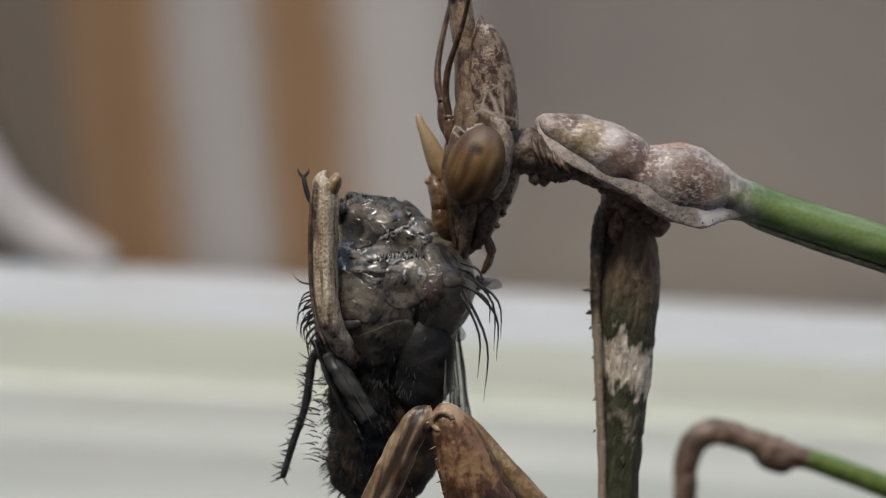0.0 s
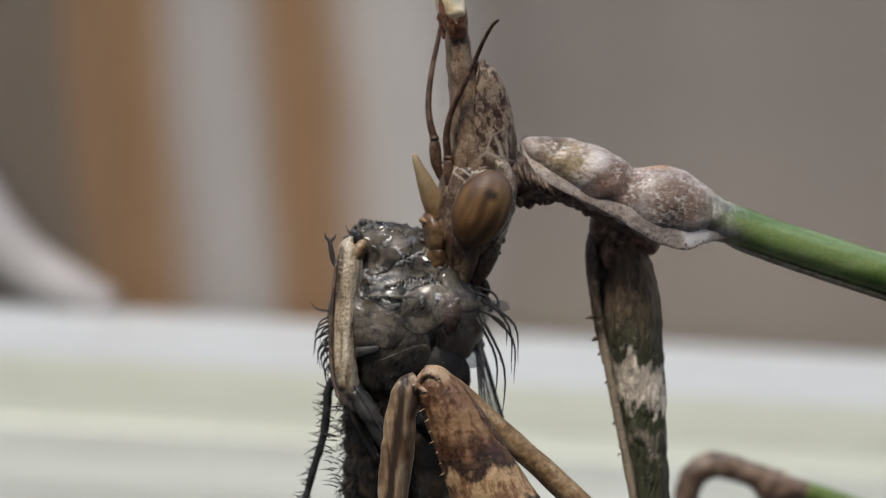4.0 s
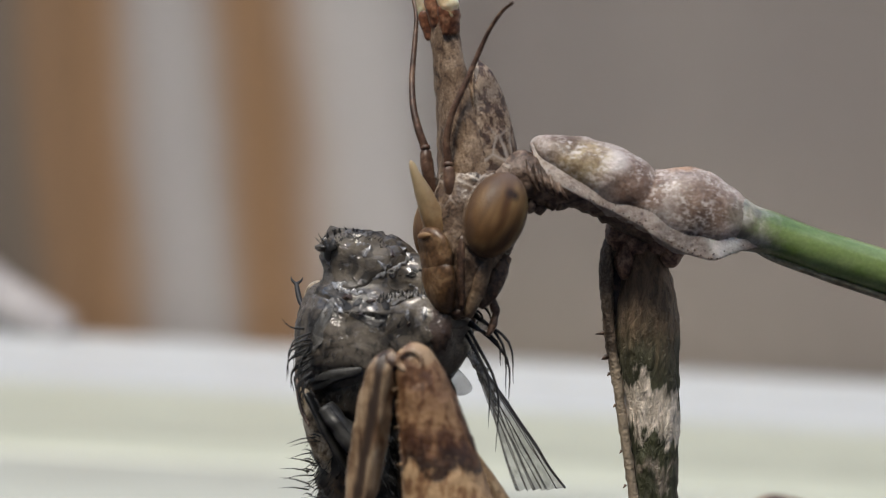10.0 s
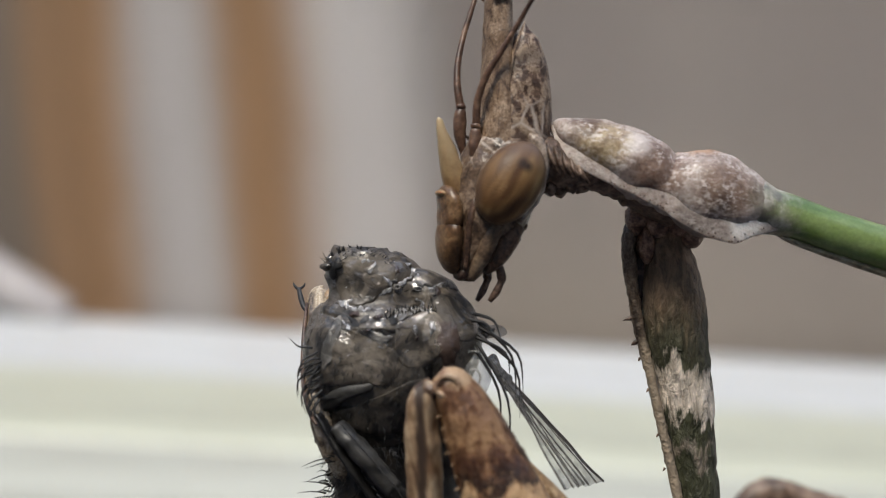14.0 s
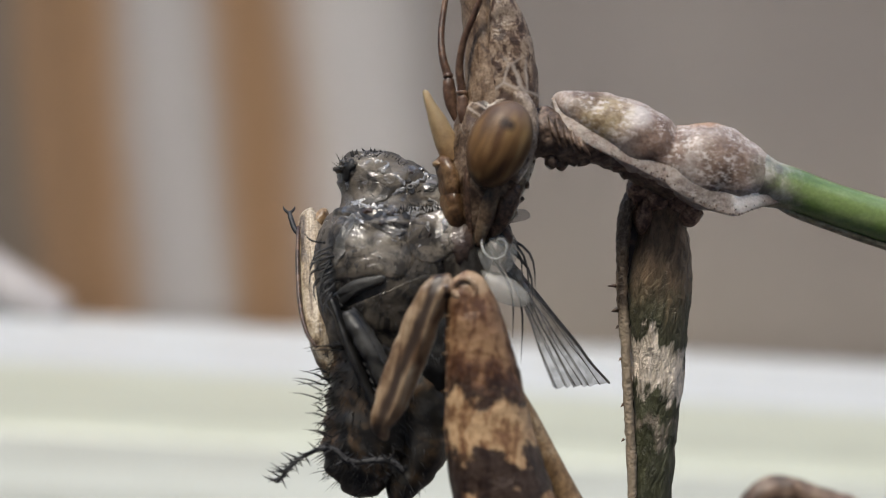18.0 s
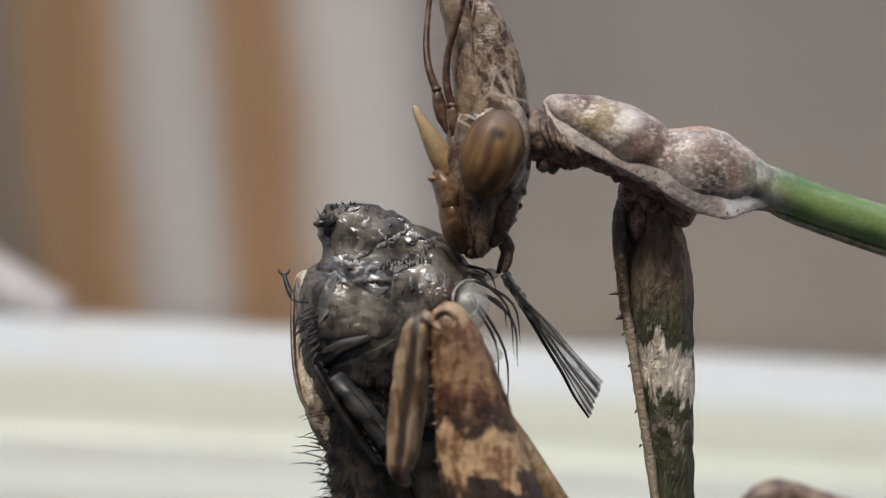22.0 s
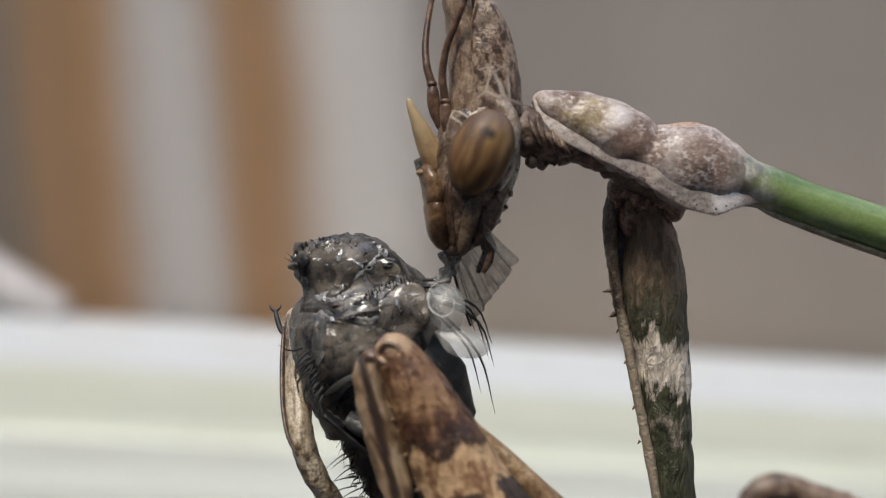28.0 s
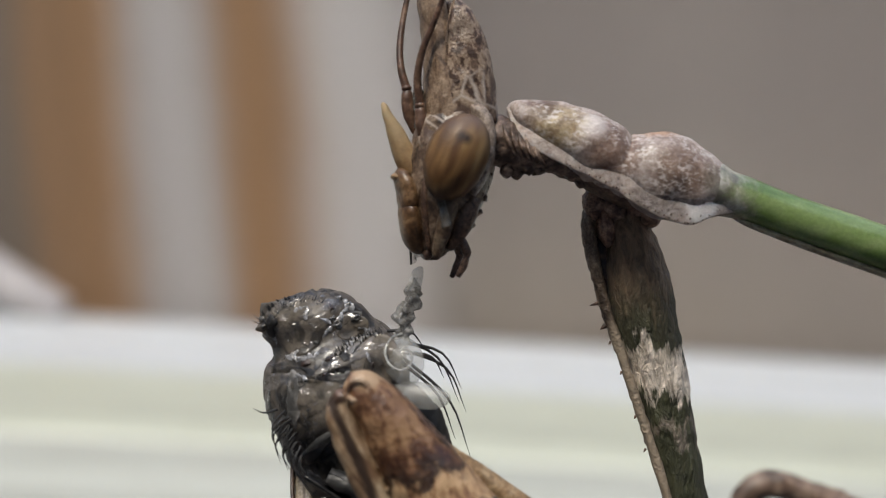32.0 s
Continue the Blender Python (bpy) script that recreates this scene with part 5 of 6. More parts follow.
# hind part
bm = B()
tube(bm, [(-0.2, 1.2, -2.379, 1.35, 1.2), (-0.22, 1.2, -3.627, 1.36, 1.35), (-0.16, 1.2, -5.042, 1.3, 1.4), (-0.166, 1.2, -6.123, 1.265, 1.25), (-0.033, 1.2, -6.955, 0.899, 0.9), (0.067, 1.2, -7.404, 0.3, 0.35)], 36, 9, 0.12, 0.5, seed=9)
for v in bm.verts:
    v.co.x += 0.05 * math.sin(v.co.z * 9.0) * (1 if v.co.x > -0.4 else -1)
belly = BVHTree.FromBMesh(bm)
abdomen = part("abdomen", bm, M_ABDOMEN, fly, "ringed dark abdomen with amber patches")
hind.append(abdomen)
bm = B()
rng = random.Random(21)
for k in range(700):
    z, w = rng.uniform(-7.2, -2.5), rng.uniform(-3.0, -0.35)
    away = Vector((math.cos(w), math.sin(w), 0))
    hit = belly.ray_cast(Vector((-0.2, 1.2, z)) + away * 8, -away)
    if hit[0] is None:
        continue
    d = (away * 0.8 + Vector((0, 0, -rng.uniform(0.2, 1.2)))).normalized() * rng.uniform(0.15, 0.5)
    spike(bm, hit[0] - d * 0.2, hit[0] + d, 0.017, (0, 0, 0.02), 3, 1)
part("abdomen_fur", bm, M_BLACK, abdomen, "short black fur")
bm = B()
rng = random.Random(11)
for k in range(46):
    z = -rng.uniform(2.6, 6.2)
    a = Vector((-0.9 - 0.75 * math.sin((z + 6.8) * 0.7) + rng.uniform(0, 0.25), rng.uniform(-0.6, 0.9), z))
    l = rng.choice((0.3, 0.35, 0.5, 0.9))
    spike(bm, a, a + Vector((-l, rng.uniform(-0.2, 0.2), rng.uniform(-0.25, 0.3) * l)), 0.025, (0, 0, 0.05), 4, 2)
part("abdomen_bristles", bm, M_BLACK, abdomen, "black bristles standing off the abdomen")
# thin bent legs with bristles
for i, pts in enumerate((
    [(590, 720), (549, 757), (543, 810), (537, 862), (518, 930), (502, 1000)],
    [(735, 1000), (700, 984), (640, 994), (600, 974), (552, 1000), (520, 1044)],
)):
    bm = B()
    yy = 0.6 - 1.1 * i
    tube(bm, [((x - 670) / 60.1, yy, (597 - y) / 60.1, (0.17, 0.11)[i] - 0.012 * k, (0.17, 0.11)[i] - 0.012 * k) for k, (x, y) in enumerate(pts)], 10, 6, 0.03, 0.3)
    leg = part("leg", bm, M_BLACK, fly, "thin black bristly leg")
    (bent if i else loose).append(leg)
    bm = B()
    rng = random.Random(i)
    sp = spline([((x - 670) / 60.1, yy, (597 - y) / 60.1) for x, y in pts], 5)
    for p in sp[1:]:
        for q in (-1, 1, 1) if i == 0 else (-1, 1, -1, 1, -1, 1):
            d = Vector((-0.3 * q - 0.1, rng.uniform(-0.3, 0.2), rng.uniform(-0.35, 0.25))) * rng.uniform(0.35, 1.3)
            spike(bm, p, Vector(p) + d, 0.03, seg=4, sub=2)
    part("leg_bristles", bm, M_BLACK, leg)


def tuft(name, items, y, r, parent, label):
    """Bristles from root to tip with a droop."""
    for a, b2, droop in items:
        bm = B()
        pa, pb = ((a[0] - 670) / 60.1, y, (597 - a[1]) / 60.1), ((b2[0] - 670) / 60.1, y - 0.2, (597 - b2[1]) / 60.1)
        spike(bm, pa, pb, r, (droop[0] / 60.1, 0, -droop[1] / 60.1), 6, 4)
        part(name, bm, M_BLACK, parent, label)


tuft("bristle", [((838, 548), (892, 604), (12, -14)), ((846, 560), (918, 712), (26, -14)), ((850, 572), (930, 690), (28, -14)), ((845, 590), (906, 660), (22, -8)), ((848, 600), (905, 812), (26, -6)), ((842, 606), (890, 770), (20, -4)), ((835, 560), (876, 590), (8, -8)), ((848, 584), (924, 730), (30, -12))], 0.0, 0.055, shoulder, "long curved black bristle")
tuft("bristle", [((566 + 4 * (k % 3), 636 + 8 * k), (546 + 3.0 * k + 9 * math.sin(k * 2.3), 680 + 7 * k + 14 * math.sin(k * 1.7)), (-9 + 4 * math.sin(k), -4)) for k in range(10)] + [((572 - 6 * math.sin(k * 1.1), 618 + 4.2 * k), (538 + 1.2 * k + 10 * math.sin(k * 2.9), 662 + 5.2 * k + 10 * math.sin(k * 1.3)), (-12 + 4 * math.sin(k * 3), -6)) for k in range(0, 22, 2)] + [((560, 612), (520, 595), (-4, 6)), ((572, 630), (548, 640), (-3, -2))], -0.6, 0.036, thorax, "black side bristle")
rng = random.Random(5)
bm = B()
for k in range(90):
    t = rng.random()
    base = spline([(588, 472), (596, 456), (606, 444), (628, 435), (650, 434), (676, 442), (694, 452)], 20)
    p = base[int(t * (len(base) - 1))]
    a = on_skin((p[0] - 670) / 60.1 + rng.uniform(-0.05, 0.05), (597 - p[1]) / 60.1 - rng.uniform(0.12, 0.3), 0.0)
    spike(bm, a, a + Vector((rng.uniform(-0.12, 0.2), rng.uniform(-0.1, 0.05), rng.uniform(0.04, 0.16))), 0.014, seg=4, sub=1)
part("short_hairs", bm, M_BLACK, thorax, "fringe of short black hairs")
bm = B()
for k in range(420):
    a = Vector((rng.uniform(-2.1, 1.9), -1.2, rng.uniform(-2.9, 0.4)))
    hit = (a.x / 2.3) ** 2 + ((a.z + 0.5) / 2.4) ** 2
    if hit > 0.95:
        continue
    a = on_skin(a.x, a.z, 0.0)
    spike(bm, a, a + Vector((rng.uniform(-0.1, 0.05), -0.12, -rng.uniform(0.1, 0.25))), 0.014, seg=3, sub=1)
part("body_hairs", bm, M_BLACK, thorax, "sparse fine hairs")
bm = B()
for k in range(46):
    t = k / 45
    a = on_skin(0.25 + 1.5 * t, 0.66 + 0.5 * t - 0.35 * t * t + 0.08 * math.sin(k * 2.7), 0.0)
    spike(bm, a, a + Vector((0.06 * math.sin(k * 1.9), -0.06, 0.2 + 0.12 * noise.noise((k, 5, 2)))), 0.018, seg=4, sub=1)
part("ridge_hairs", bm, M_BLACK, thorax, "comb of short black hairs across the back")

bm = B()
for k in range(60):
    t = k / 59
    a = on_skin(1.35 + 0.9 * t, 1.55 - 1.15 * t * t, -0.05)
    spike(bm, a, a + Vector((0.05 + 0.1 * noise.noise((k, 2, 2)), -0.05, 0.14 + 0.08 * noise.noise((k, 7, 2)))), 0.014, seg=4, sub=1)
part("short_hairs", bm, M_BLACK, shoulder, "fringe of short black hairs")
# pale scales at the wing's root
bm = B()
plate(bm, [(2.35, 0.15), (2.9, 0.35), (3.3, 0.0), (3.35, -0.6), (3.0, -1.15), (2.5, -1.1), (2.2, -0.5)], 0.07, 0.25, -0.3, 0.04, 0.3)
wing_scale = part("wing_scale", bm, M_DISC, fly, "round translucent whitish scale")
bm = B()
tube(bm, [(2.78 + (0.6 - 0.035 * k) * math.cos(k * 0.5 + 1.2), -0.6 - 0.012 * k, -0.4 + (0.74 - 0.045 * k) * math.sin(k * 0.5 + 1.2), 0.04, 0.03) for k in range(15)], 8, 3, 0.02, 0.2)
part("scale_rim", bm, M_RIM, wing_scale, "curled whitish rim spiralling on the scale")
bm = B()
plate(bm, [(2.3, -1.0), (2.9, -1.1), (3.4, -1.4), (3.75, -1.85), (3.5, -2.1), (3.0, -2.05), (2.5, -1.7)], 0.06, 0.15, -0.2, 0.05, 0.3)
part("lower_lobe", bm, M_DISC, wing_scale, "drooping translucent whitish lobe")

# the torn wing: a pleated fan about its long axis, bitten off along a straight line
def wing_reach(v):
    return 5.5 * 4.3 * math.sin(radians(50)) / (5.5 * math.sin(radians(50 * v)) + 4.3 * math.sin(radians(50 * (1 - v))))


wing = B()
cols, rws = 72, 22
grid = []
for i in range(rws + 1):
    line = []
    for k in range(cols + 1):
        u, v = i / rws, k / cols
        a = radians(-25 + 50 * v)
        reach = wing_reach(v) + 0.07 * noise.noise((v * 14, 3, 1)) * u
        r = 0.15 + reach * u
        ple = 0.075 * u * math.sin(v * 2 * math.pi * 6.5) * (0.4 + 0.6 * u) + 0.12 * noise.noise((u * 3, v * 5, 2))
        line.append(wing.verts.new((r * math.cos(a), ple, r * math.sin(a))))
    grid.append(line)
for i in range(rws):
    for k in range(cols):
        wing.faces.new((grid[i][k], grid[i][k + 1], grid[i + 1][k + 1], grid[i + 1][k]))
wing = part("wing", wing, M_FILM, fly, "crumpled smoky translucent wing")
for k, v in enumerate((0.0, 0.05, 0.11, 0.19, 0.28, 0.37, 0.46, 0.55, 0.64, 0.74, 0.82, 0.91, 1.0)):
    bm = B()
    a = radians(-25 + 50 * v)
    top = wing_reach(v) - 0.02
    st = []
    for i in range(7):
        u = i / 6
        r = 0.15 + top * u
        ple = 0.075 * u * math.sin(v * 2 * math.pi * 6.5) * (0.4 + 0.6 * u) + 0.12 * noise.noise((u * 3, v * 5, 2))
        w = (0.075 if v < 0.04 else 0.021) * (1 - 0.5 * u)
        st.append((r * math.cos(a), ple, r * math.sin(a), w, w))
    tube(bm, st, 6, 3)
    part("vein", bm, M_VEIN, wing)
bm = B()
tube(bm, [(-1.6, 0, 0.05, 0.3, 0.12), (-1.0, 0, 0.0, 0.32, 0.12), (-0.5, 0, 0.0, 0.28, 0.1), (0.0, 0, 0.02, 0.2, 0.07), (0.35, 0, 0.03, 0.08, 0.04)], 20, 8, 0.14, 0.25, seed=12)
wing_root = part("wing_root", bm, M_SINEW, wing, "grey crumpled root of the wing")
# sinew drawn out of the body
strand = B()
tube(strand, [(0, 0, -0.4, 0.26, 0.25), (0.03, 0, 0.1, 0.18, 0.18), (-0.06, 0, 0.55, 0.26, 0.2), (0.08, 0, 0.9, 0.2, 0.16), (0.0, 0, 1.3, 0.22, 0.14), (0.06, 0, 1.65, 0.06, 0.06)], 28, 10, 0.22, 0.2, seed=8)
strand = part("sinew", strand, M_SINEW, fly, "torn grey sinew drawn towards the mouth")
bm = B()
plate(bm, [(-0.2, 1.1), (0.15, 1.05), (0.25, 1.5), (0.18, 2.0), (-0.08, 1.9), (-0.15, 1.5)], 0.05, 0.05, -0.1, 0.08, 0.2)
part("membrane", bm, M_DISC, strand, "clear shred of membrane")


def swing(lean):
    """The hind body's turn about its waist, in the fly's space."""
    return mm(-0.3, 0.6, -2.4) @ pose(0, 0, 0, 0, lean, 0) @ mm(0.3, -0.6, 2.4)


def motions():
    """The sway of the feeding animal: head, forelegs, prey."""
    walk(head, [
        (0, turn(1.294, 0, 2.128, -7, -3, 0, 0)),
        (0.5, turn(0.934, 0, 2.272, -6, -6, 0, 0)),
        (1, turn(1.168, 0, 2.643, -5, -8, 0, 0)),
        (1.5, turn(1.446, 0, 1.939, -2, 0, 0, 0)),
        (2, turn(1.253, 0, 2.196, 1, 8, 0, 0)),
        (2.5, turn(1.361, 0, 1.983, 0, 8, 0, 0)),
        (3, turn(1.455, 0, 1.856, -2, 8, 0, 0)),
        (3.5, turn(1.374, 0, 1.74, -2, 6, 0, 0)),
        (5.5, turn(2.482, 0, 1.285, 17.8, 80.1, 0, -55.8)),
        (6, turn(2.400, 0, 1.406, 22.4, 75.9, 0, -53.4)),
        (6.5, turn(1.486, 0, 1.627, -4, 34, 0, 0)),
        (7, turn(1.54, 0, 1.621, -5, 32, 0, 0)),
        (7.5, turn(1.422, 0, 1.507, 3, 42, 0, -14)),
        (8, turn(1.828, 0, 1.475, 25.3, 46.5, 0, -45.8)),
        (8.5, turn(1.442, 0, 1.353, 2, 42, 0, -14)),
        (9, turn(1.156, 0, 1.537, -6, 30, 0, 0)),
        (9.5, turn(1.324, 0, 1.517, -6, 32, 0, 0)),
        (10, turn(1.334, 0, 1.325, -8, 34, 0, 0)),
        (10.5, turn(1.198, 0, 1.206, -6, 36, 0, 0)),
        (11, turn(2.157, 0, 1.216, 23.9, 78.6, 0, -62.9)),
        (11.5, turn(2.167, 0, 1.328, 24.4, 80.9, 0, -60.8)),
        (11.75, turn(2.167, 0, 1.328, 24.4, 80.9, 0, -60.8)),
        (12, turn(1.084, 0, 1.482, 0, 28, 0, 0)),
        (12.5, turn(1.219, 0, 1.576, 0, 22, 0, 0)),
        (13, turn(1.376, 0, 1.795, 0, 20, 0, 0)),
        (13.5, turn(1.472, 0, 1.84, 0, 20, 0, 0)),
        (14, turn(1.472, 0, 1.866, 1, 20, 0, 0)),
        (14.5, turn(1.531, 0, 1.836, -1, 16, 0, 0)),
        (15, turn(1.008, 0, 2.178, -3, 2, 0, 0)),
        (15.5, turn(1.173, 0, 2.158, -5, 6, 0, 0)),
        (17.5, turn(1.235, 0, 2.061, -6, 10, 0, 0)),
        (18, turn(1.334, 0, 2.15, -7, 10, 0, 0)),
        (18.5, turn(1.372, 0, 1.995, -7, 8, 0, 0)),
        (19, turn(1.434, 0, 1.993, -7, 8, 0, 0)),
        (19.5, turn(1.358, 0, 1.915, -7, 8, 0, 0)),
        (20, turn(1.345, 0, 1.908, -8, 8, 0, 0)),
        (20.5, turn(1.362, 0, 1.99, -8, 8, 0, 0)),
        (21, turn(1.359, 0, 1.907, -9, 8, 0, 0)),
        (21.5, turn(1.434, 0, 1.984, -10, 8, 0, 0)),
        (22, turn(1.403, 0, 1.961, -12, 8, 0, 0)),
        (22.5, turn(1.335, 0, 1.784, -12, 8, 0, 0)),
        (23, turn(1.318, 0, 1.768, -12, 8, 0, 0)),
        (23.5, turn(1.281, 0, 1.709, -12, 8, 0, 0)),
        (24, turn(1.349, 0, 1.869, -11, 8, 0, 0)),
        (24.5, turn(1.347, 0, 1.841, -10, 8, 0, 0)),
        (25, turn(1.391, 0, 1.865, -8, 8, 0, 0)),
        (25.5, turn(1.374, 0, 1.866, -8, 8, 0, 0)),
        (26, turn(1.409, 0, 1.896, -8, 8, 0, 0)),
        (26.5, turn(1.465, 0, 2.006, -8, 8, 0, 0)),
        (28.5, turn(1.424, 0, 1.865, -7, 8, 0, 0)),
        (29, turn(1.444, 0, 1.995, -7, 8, 0, 0)),
        (29.5, turn(1.429, 0, 1.966, -7, 8, 0, 0)),
        (30, turn(1.372, 0, 2.013, -6, 9, 0, 0)),
        (30.5, turn(1.468, 0, 2.016, -6, 9, 0, 0)),
        (31, turn(1.502, 0, 2.027, -7, 9, 0, 0)),
        (31.5, turn(1.439, 0, 1.995, -7, 10, 0, 0)),
        (32, turn(1.423, 0, 2.045, -7, 10, 0, 0)),
    ])
    walk(far_foreleg, [
        (0, turn(6.35, 1.5, 0.699, 10.1, 0, 0)),
        (1, turn(6.35, 1.5, 0.699, 8.8, 0, 0)),
        (2, turn(6.497, 1.5, 0.699, 0.1, 0, 0)),
        (3, turn(6.497, 1.5, 0.699, 1.4, 0, 0)),
        (3.5, turn(6.497, 1.5, 0.699, 1.6, 0, 0)),
        (6, turn(6.497, 1.5, 0.699, -2.4, 0, 0)),
        (7, turn(6.497, 1.5, 0.699, -2.9, 0, 0)),
        (8, turn(6.497, 1.5, 0.699, 2.9, 0, 0)),
        (9, turn(6.497, 1.5, 0.699, 0.4, 0, 0)),
        (10, turn(6.497, 1.5, 0.699, 4.3, 0, 0)),
        (11, turn(6.497, 1.5, 0.699, 7, 0, 0)),
        (12, turn(6.4, 1.5, 0.699, 3.9, 0, 0)),
        (13, turn(6.497, 1.5, 0.699, 0, 0, 0)),
        (14, turn(6.497, 1.5, 0.699, -0.2, 0, 0)),
        (15, turn(6.497, 1.5, 0.699, 9, 0, 0)),
        (18, turn(6.497, 1.5, 0.699, 9.5, 0, 0)),
        (19, turn(6.497, 1.5, 0.699, 5.8, 0, 0)),
        (20, turn(6.497, 1.5, 0.699, 6.5, 0, 0)),
        (21, turn(6.497, 1.5, 0.699, 8.8, 0, 0)),
        (22, turn(6.497, 1.5, 0.699, 3.6, 0, 0)),
        (23, turn(6.497, 1.5, 0.699, 5.8, 0, 0)),
        (24, turn(6.497, 1.5, 0.699, 4.1, 0, 0)),
        (25, turn(6.497, 1.5, 0.699, 3.6, 0, 0)),
        (26, turn(6.497, 1.5, 0.699, 2.5, 0, 0)),
        (29, turn(6.497, 1.5, 0.699, -0.4, 0, 0)),
        (30, turn(6.497, 1.5, 0.699, -3.9, 0, 0)),
        (31, turn(6.497, 1.5, 0.699, -4.7, 0, 0)),
        (32, turn(6.497, 1.5, 0.699, -5.6, 0, 0)),
    ])
    walk(near_foreleg, [
        (0, turn(0.279, -4, -5.796, -9, 0, 0)),
        (0.5, turn(-0.121, -4, -5.388, -11, 0, 0)),
        (1, turn(0.618, -4, -5.627, -13, 0, 0)),
        (1.5, turn(1.177, -4, -5.139, -14, 0, 0)),
        (2, turn(1.35, -4, -5.723, -15, 0, 0)),
        (2.5, turn(1.123, -4, -5.267, -14.5, 0, 0)),
        (3, turn(1.226, -4, -4.392, -14, 0, 0)),
        (3.5, turn(0.795, -4, -4.218, -14.333, 0, 0)),
        (5.5, turn(-0.106, -4, -3.388, -15.667, 0, 0)),
        (6, turn(0.118, -4, -3.79, -16, 0, 0)),
        (6.5, turn(0.567, -4, -4.493, -14, 0, 0)),
        (7, turn(0.904, -4, -4.038, -12, 0, 0)),
        (7.5, turn(0.709, -4, -2.854, -6, 0, 0)),
        (8, turn(0.291, -4, -2.42, 0, 0, 0)),
        (8.5, turn(0.215, -4, -2.702, -1, 0, 0)),
        (9, turn(0.357, -4, -2.845, -2, 0, 0)),
        (9.5, turn(-0.23, -4, -2.322, -1.5, 0, 0)),
        (10, turn(-0.291, -4, -2.799, -1, 0, 0)),
        (10.5, turn(-0.472, -4, -2.245, 1.5, 0, 0)),
        (11, turn(-0.302, -4, -1.752, 4, 0, 0)),
        (11.5, turn(-0.828, -4, -1.674, 1, 0, 0)),
        (12, turn(0.097, -4, -2.415, -2, 0, 0)),
        (12.5, turn(0.42, -4, -2.68, -7, 0, 0)),
        (13, turn(0.077, -4, -3.874, -12, 0, 0)),
        (13.5, turn(-0.111, -4, -4.21, -12, 0, 0)),
        (14, turn(0.123, -4, -3.948, -12, 0, 0)),
        (14.5, turn(0.919, -4, -2.926, -0.5, 0, 0)),
        (15, turn(1.517, -4, -2.152, 11, 0, 0)),
        (15.5, turn(1.054, -4, -2.263, 9.833, 0, 0)),
        (17.5, turn(0.329, -4, -2.057, 5.167, 0, 0)),
        (18, turn(0.533, -4, -2.096, 4, 0, 0)),
        (18.5, turn(-0.156, -4, -2.312, 2, 0, 0)),
        (19, turn(0.355, -4, -2.61, 0, 0, 0)),
        (19.5, turn(0.236, -4, -2.233, 1.5, 0, 0)),
        (20, turn(0.659, -4, -2.41, 3, 0, 0)),
        (20.5, turn(-0.19, -4, -3.214, 3, 0, 0)),
        (21, turn(0.049, -4, -2.14, 3, 0, 0)),
        (21.5, turn(-0.084, -4, -3.177, 1, 0, 0)),
        (22, turn(0.256, -4, -2.848, -1, 0, 0)),
        (22.5, turn(0.063, -4, -2.258, -1.5, 0, 0)),
        (23, turn(-0.358, -4, -2.442, -2, 0, 0)),
        (23.5, turn(-0.243, -4, -2.012, -4.5, 0, 0)),
        (24, turn(-0.652, -4, -3.062, -7, 0, 0)),
        (24.5, turn(-0.719, -4, -2.599, -8, 0, 0)),
        (25, turn(-0.988, -4, -3.327, -9, 0, 0)),
        (25.5, turn(-1.361, -4, -3.571, -11, 0, 0)),
        (26, turn(-1.31, -4, -3.811, -13, 0, 0)),
        (26.5, turn(-0.914, -4, -4.236, -13.667, 0, 0)),
        (28.5, turn(-0.978, -4, -3.77, -16.333, 0, 0)),
        (29, turn(-1.343, -4, -4.187, -17, 0, 0)),
        (29.5, turn(-1.37, -4, -4.257, -18.5, 0, 0)),
        (30, turn(-1.074, -4, -4.481, -20, 0, 0)),
        (30.5, turn(-0.766, -4, -4.581, -21.5, 0, 0)),
        (31, turn(-1.089, -4, -4.737, -23, 0, 0)),
        (31.5, turn(-1.17, -4, -4.745, -23, 0, 0)),
        (32, turn(-1.046, -4, -4.587, -23, 0, 0)),
    ])
    walk(far_thigh, [(t, turn(dx, 0, 0)) for t, dx in ((0, 0), (3.0, 0), (6.0, -0.3), (9.0, -0.7), (32.0, -0.7))])
    for ob in (stem, keel):
        walk(ob, [(t, mm(9.0, 0, 1.0) @ Matrix.Rotation(radians(a), 4, "Y") @ mm(-9.0, 0, -1.0)) for t, a in ((0, 0), (19, 0), (24, 0.5), (29, 1.2), (32, 1.2))])
    walk(near_tibia, [(t, turn(0, 0, 0, a)) for t, a in ((0, 22), (1, 16), (2, 19), (3, 15), (6, -1), (7, -2), (8, -2), (9, 0), (10, -2), (13, -3), (14, -3), (15, 6), (18, 5), (19, -2), (20, -2), (22, -5), (23, -2), (24, -6), (25, -7), (26, -8), (29, -13), (32, -14))])
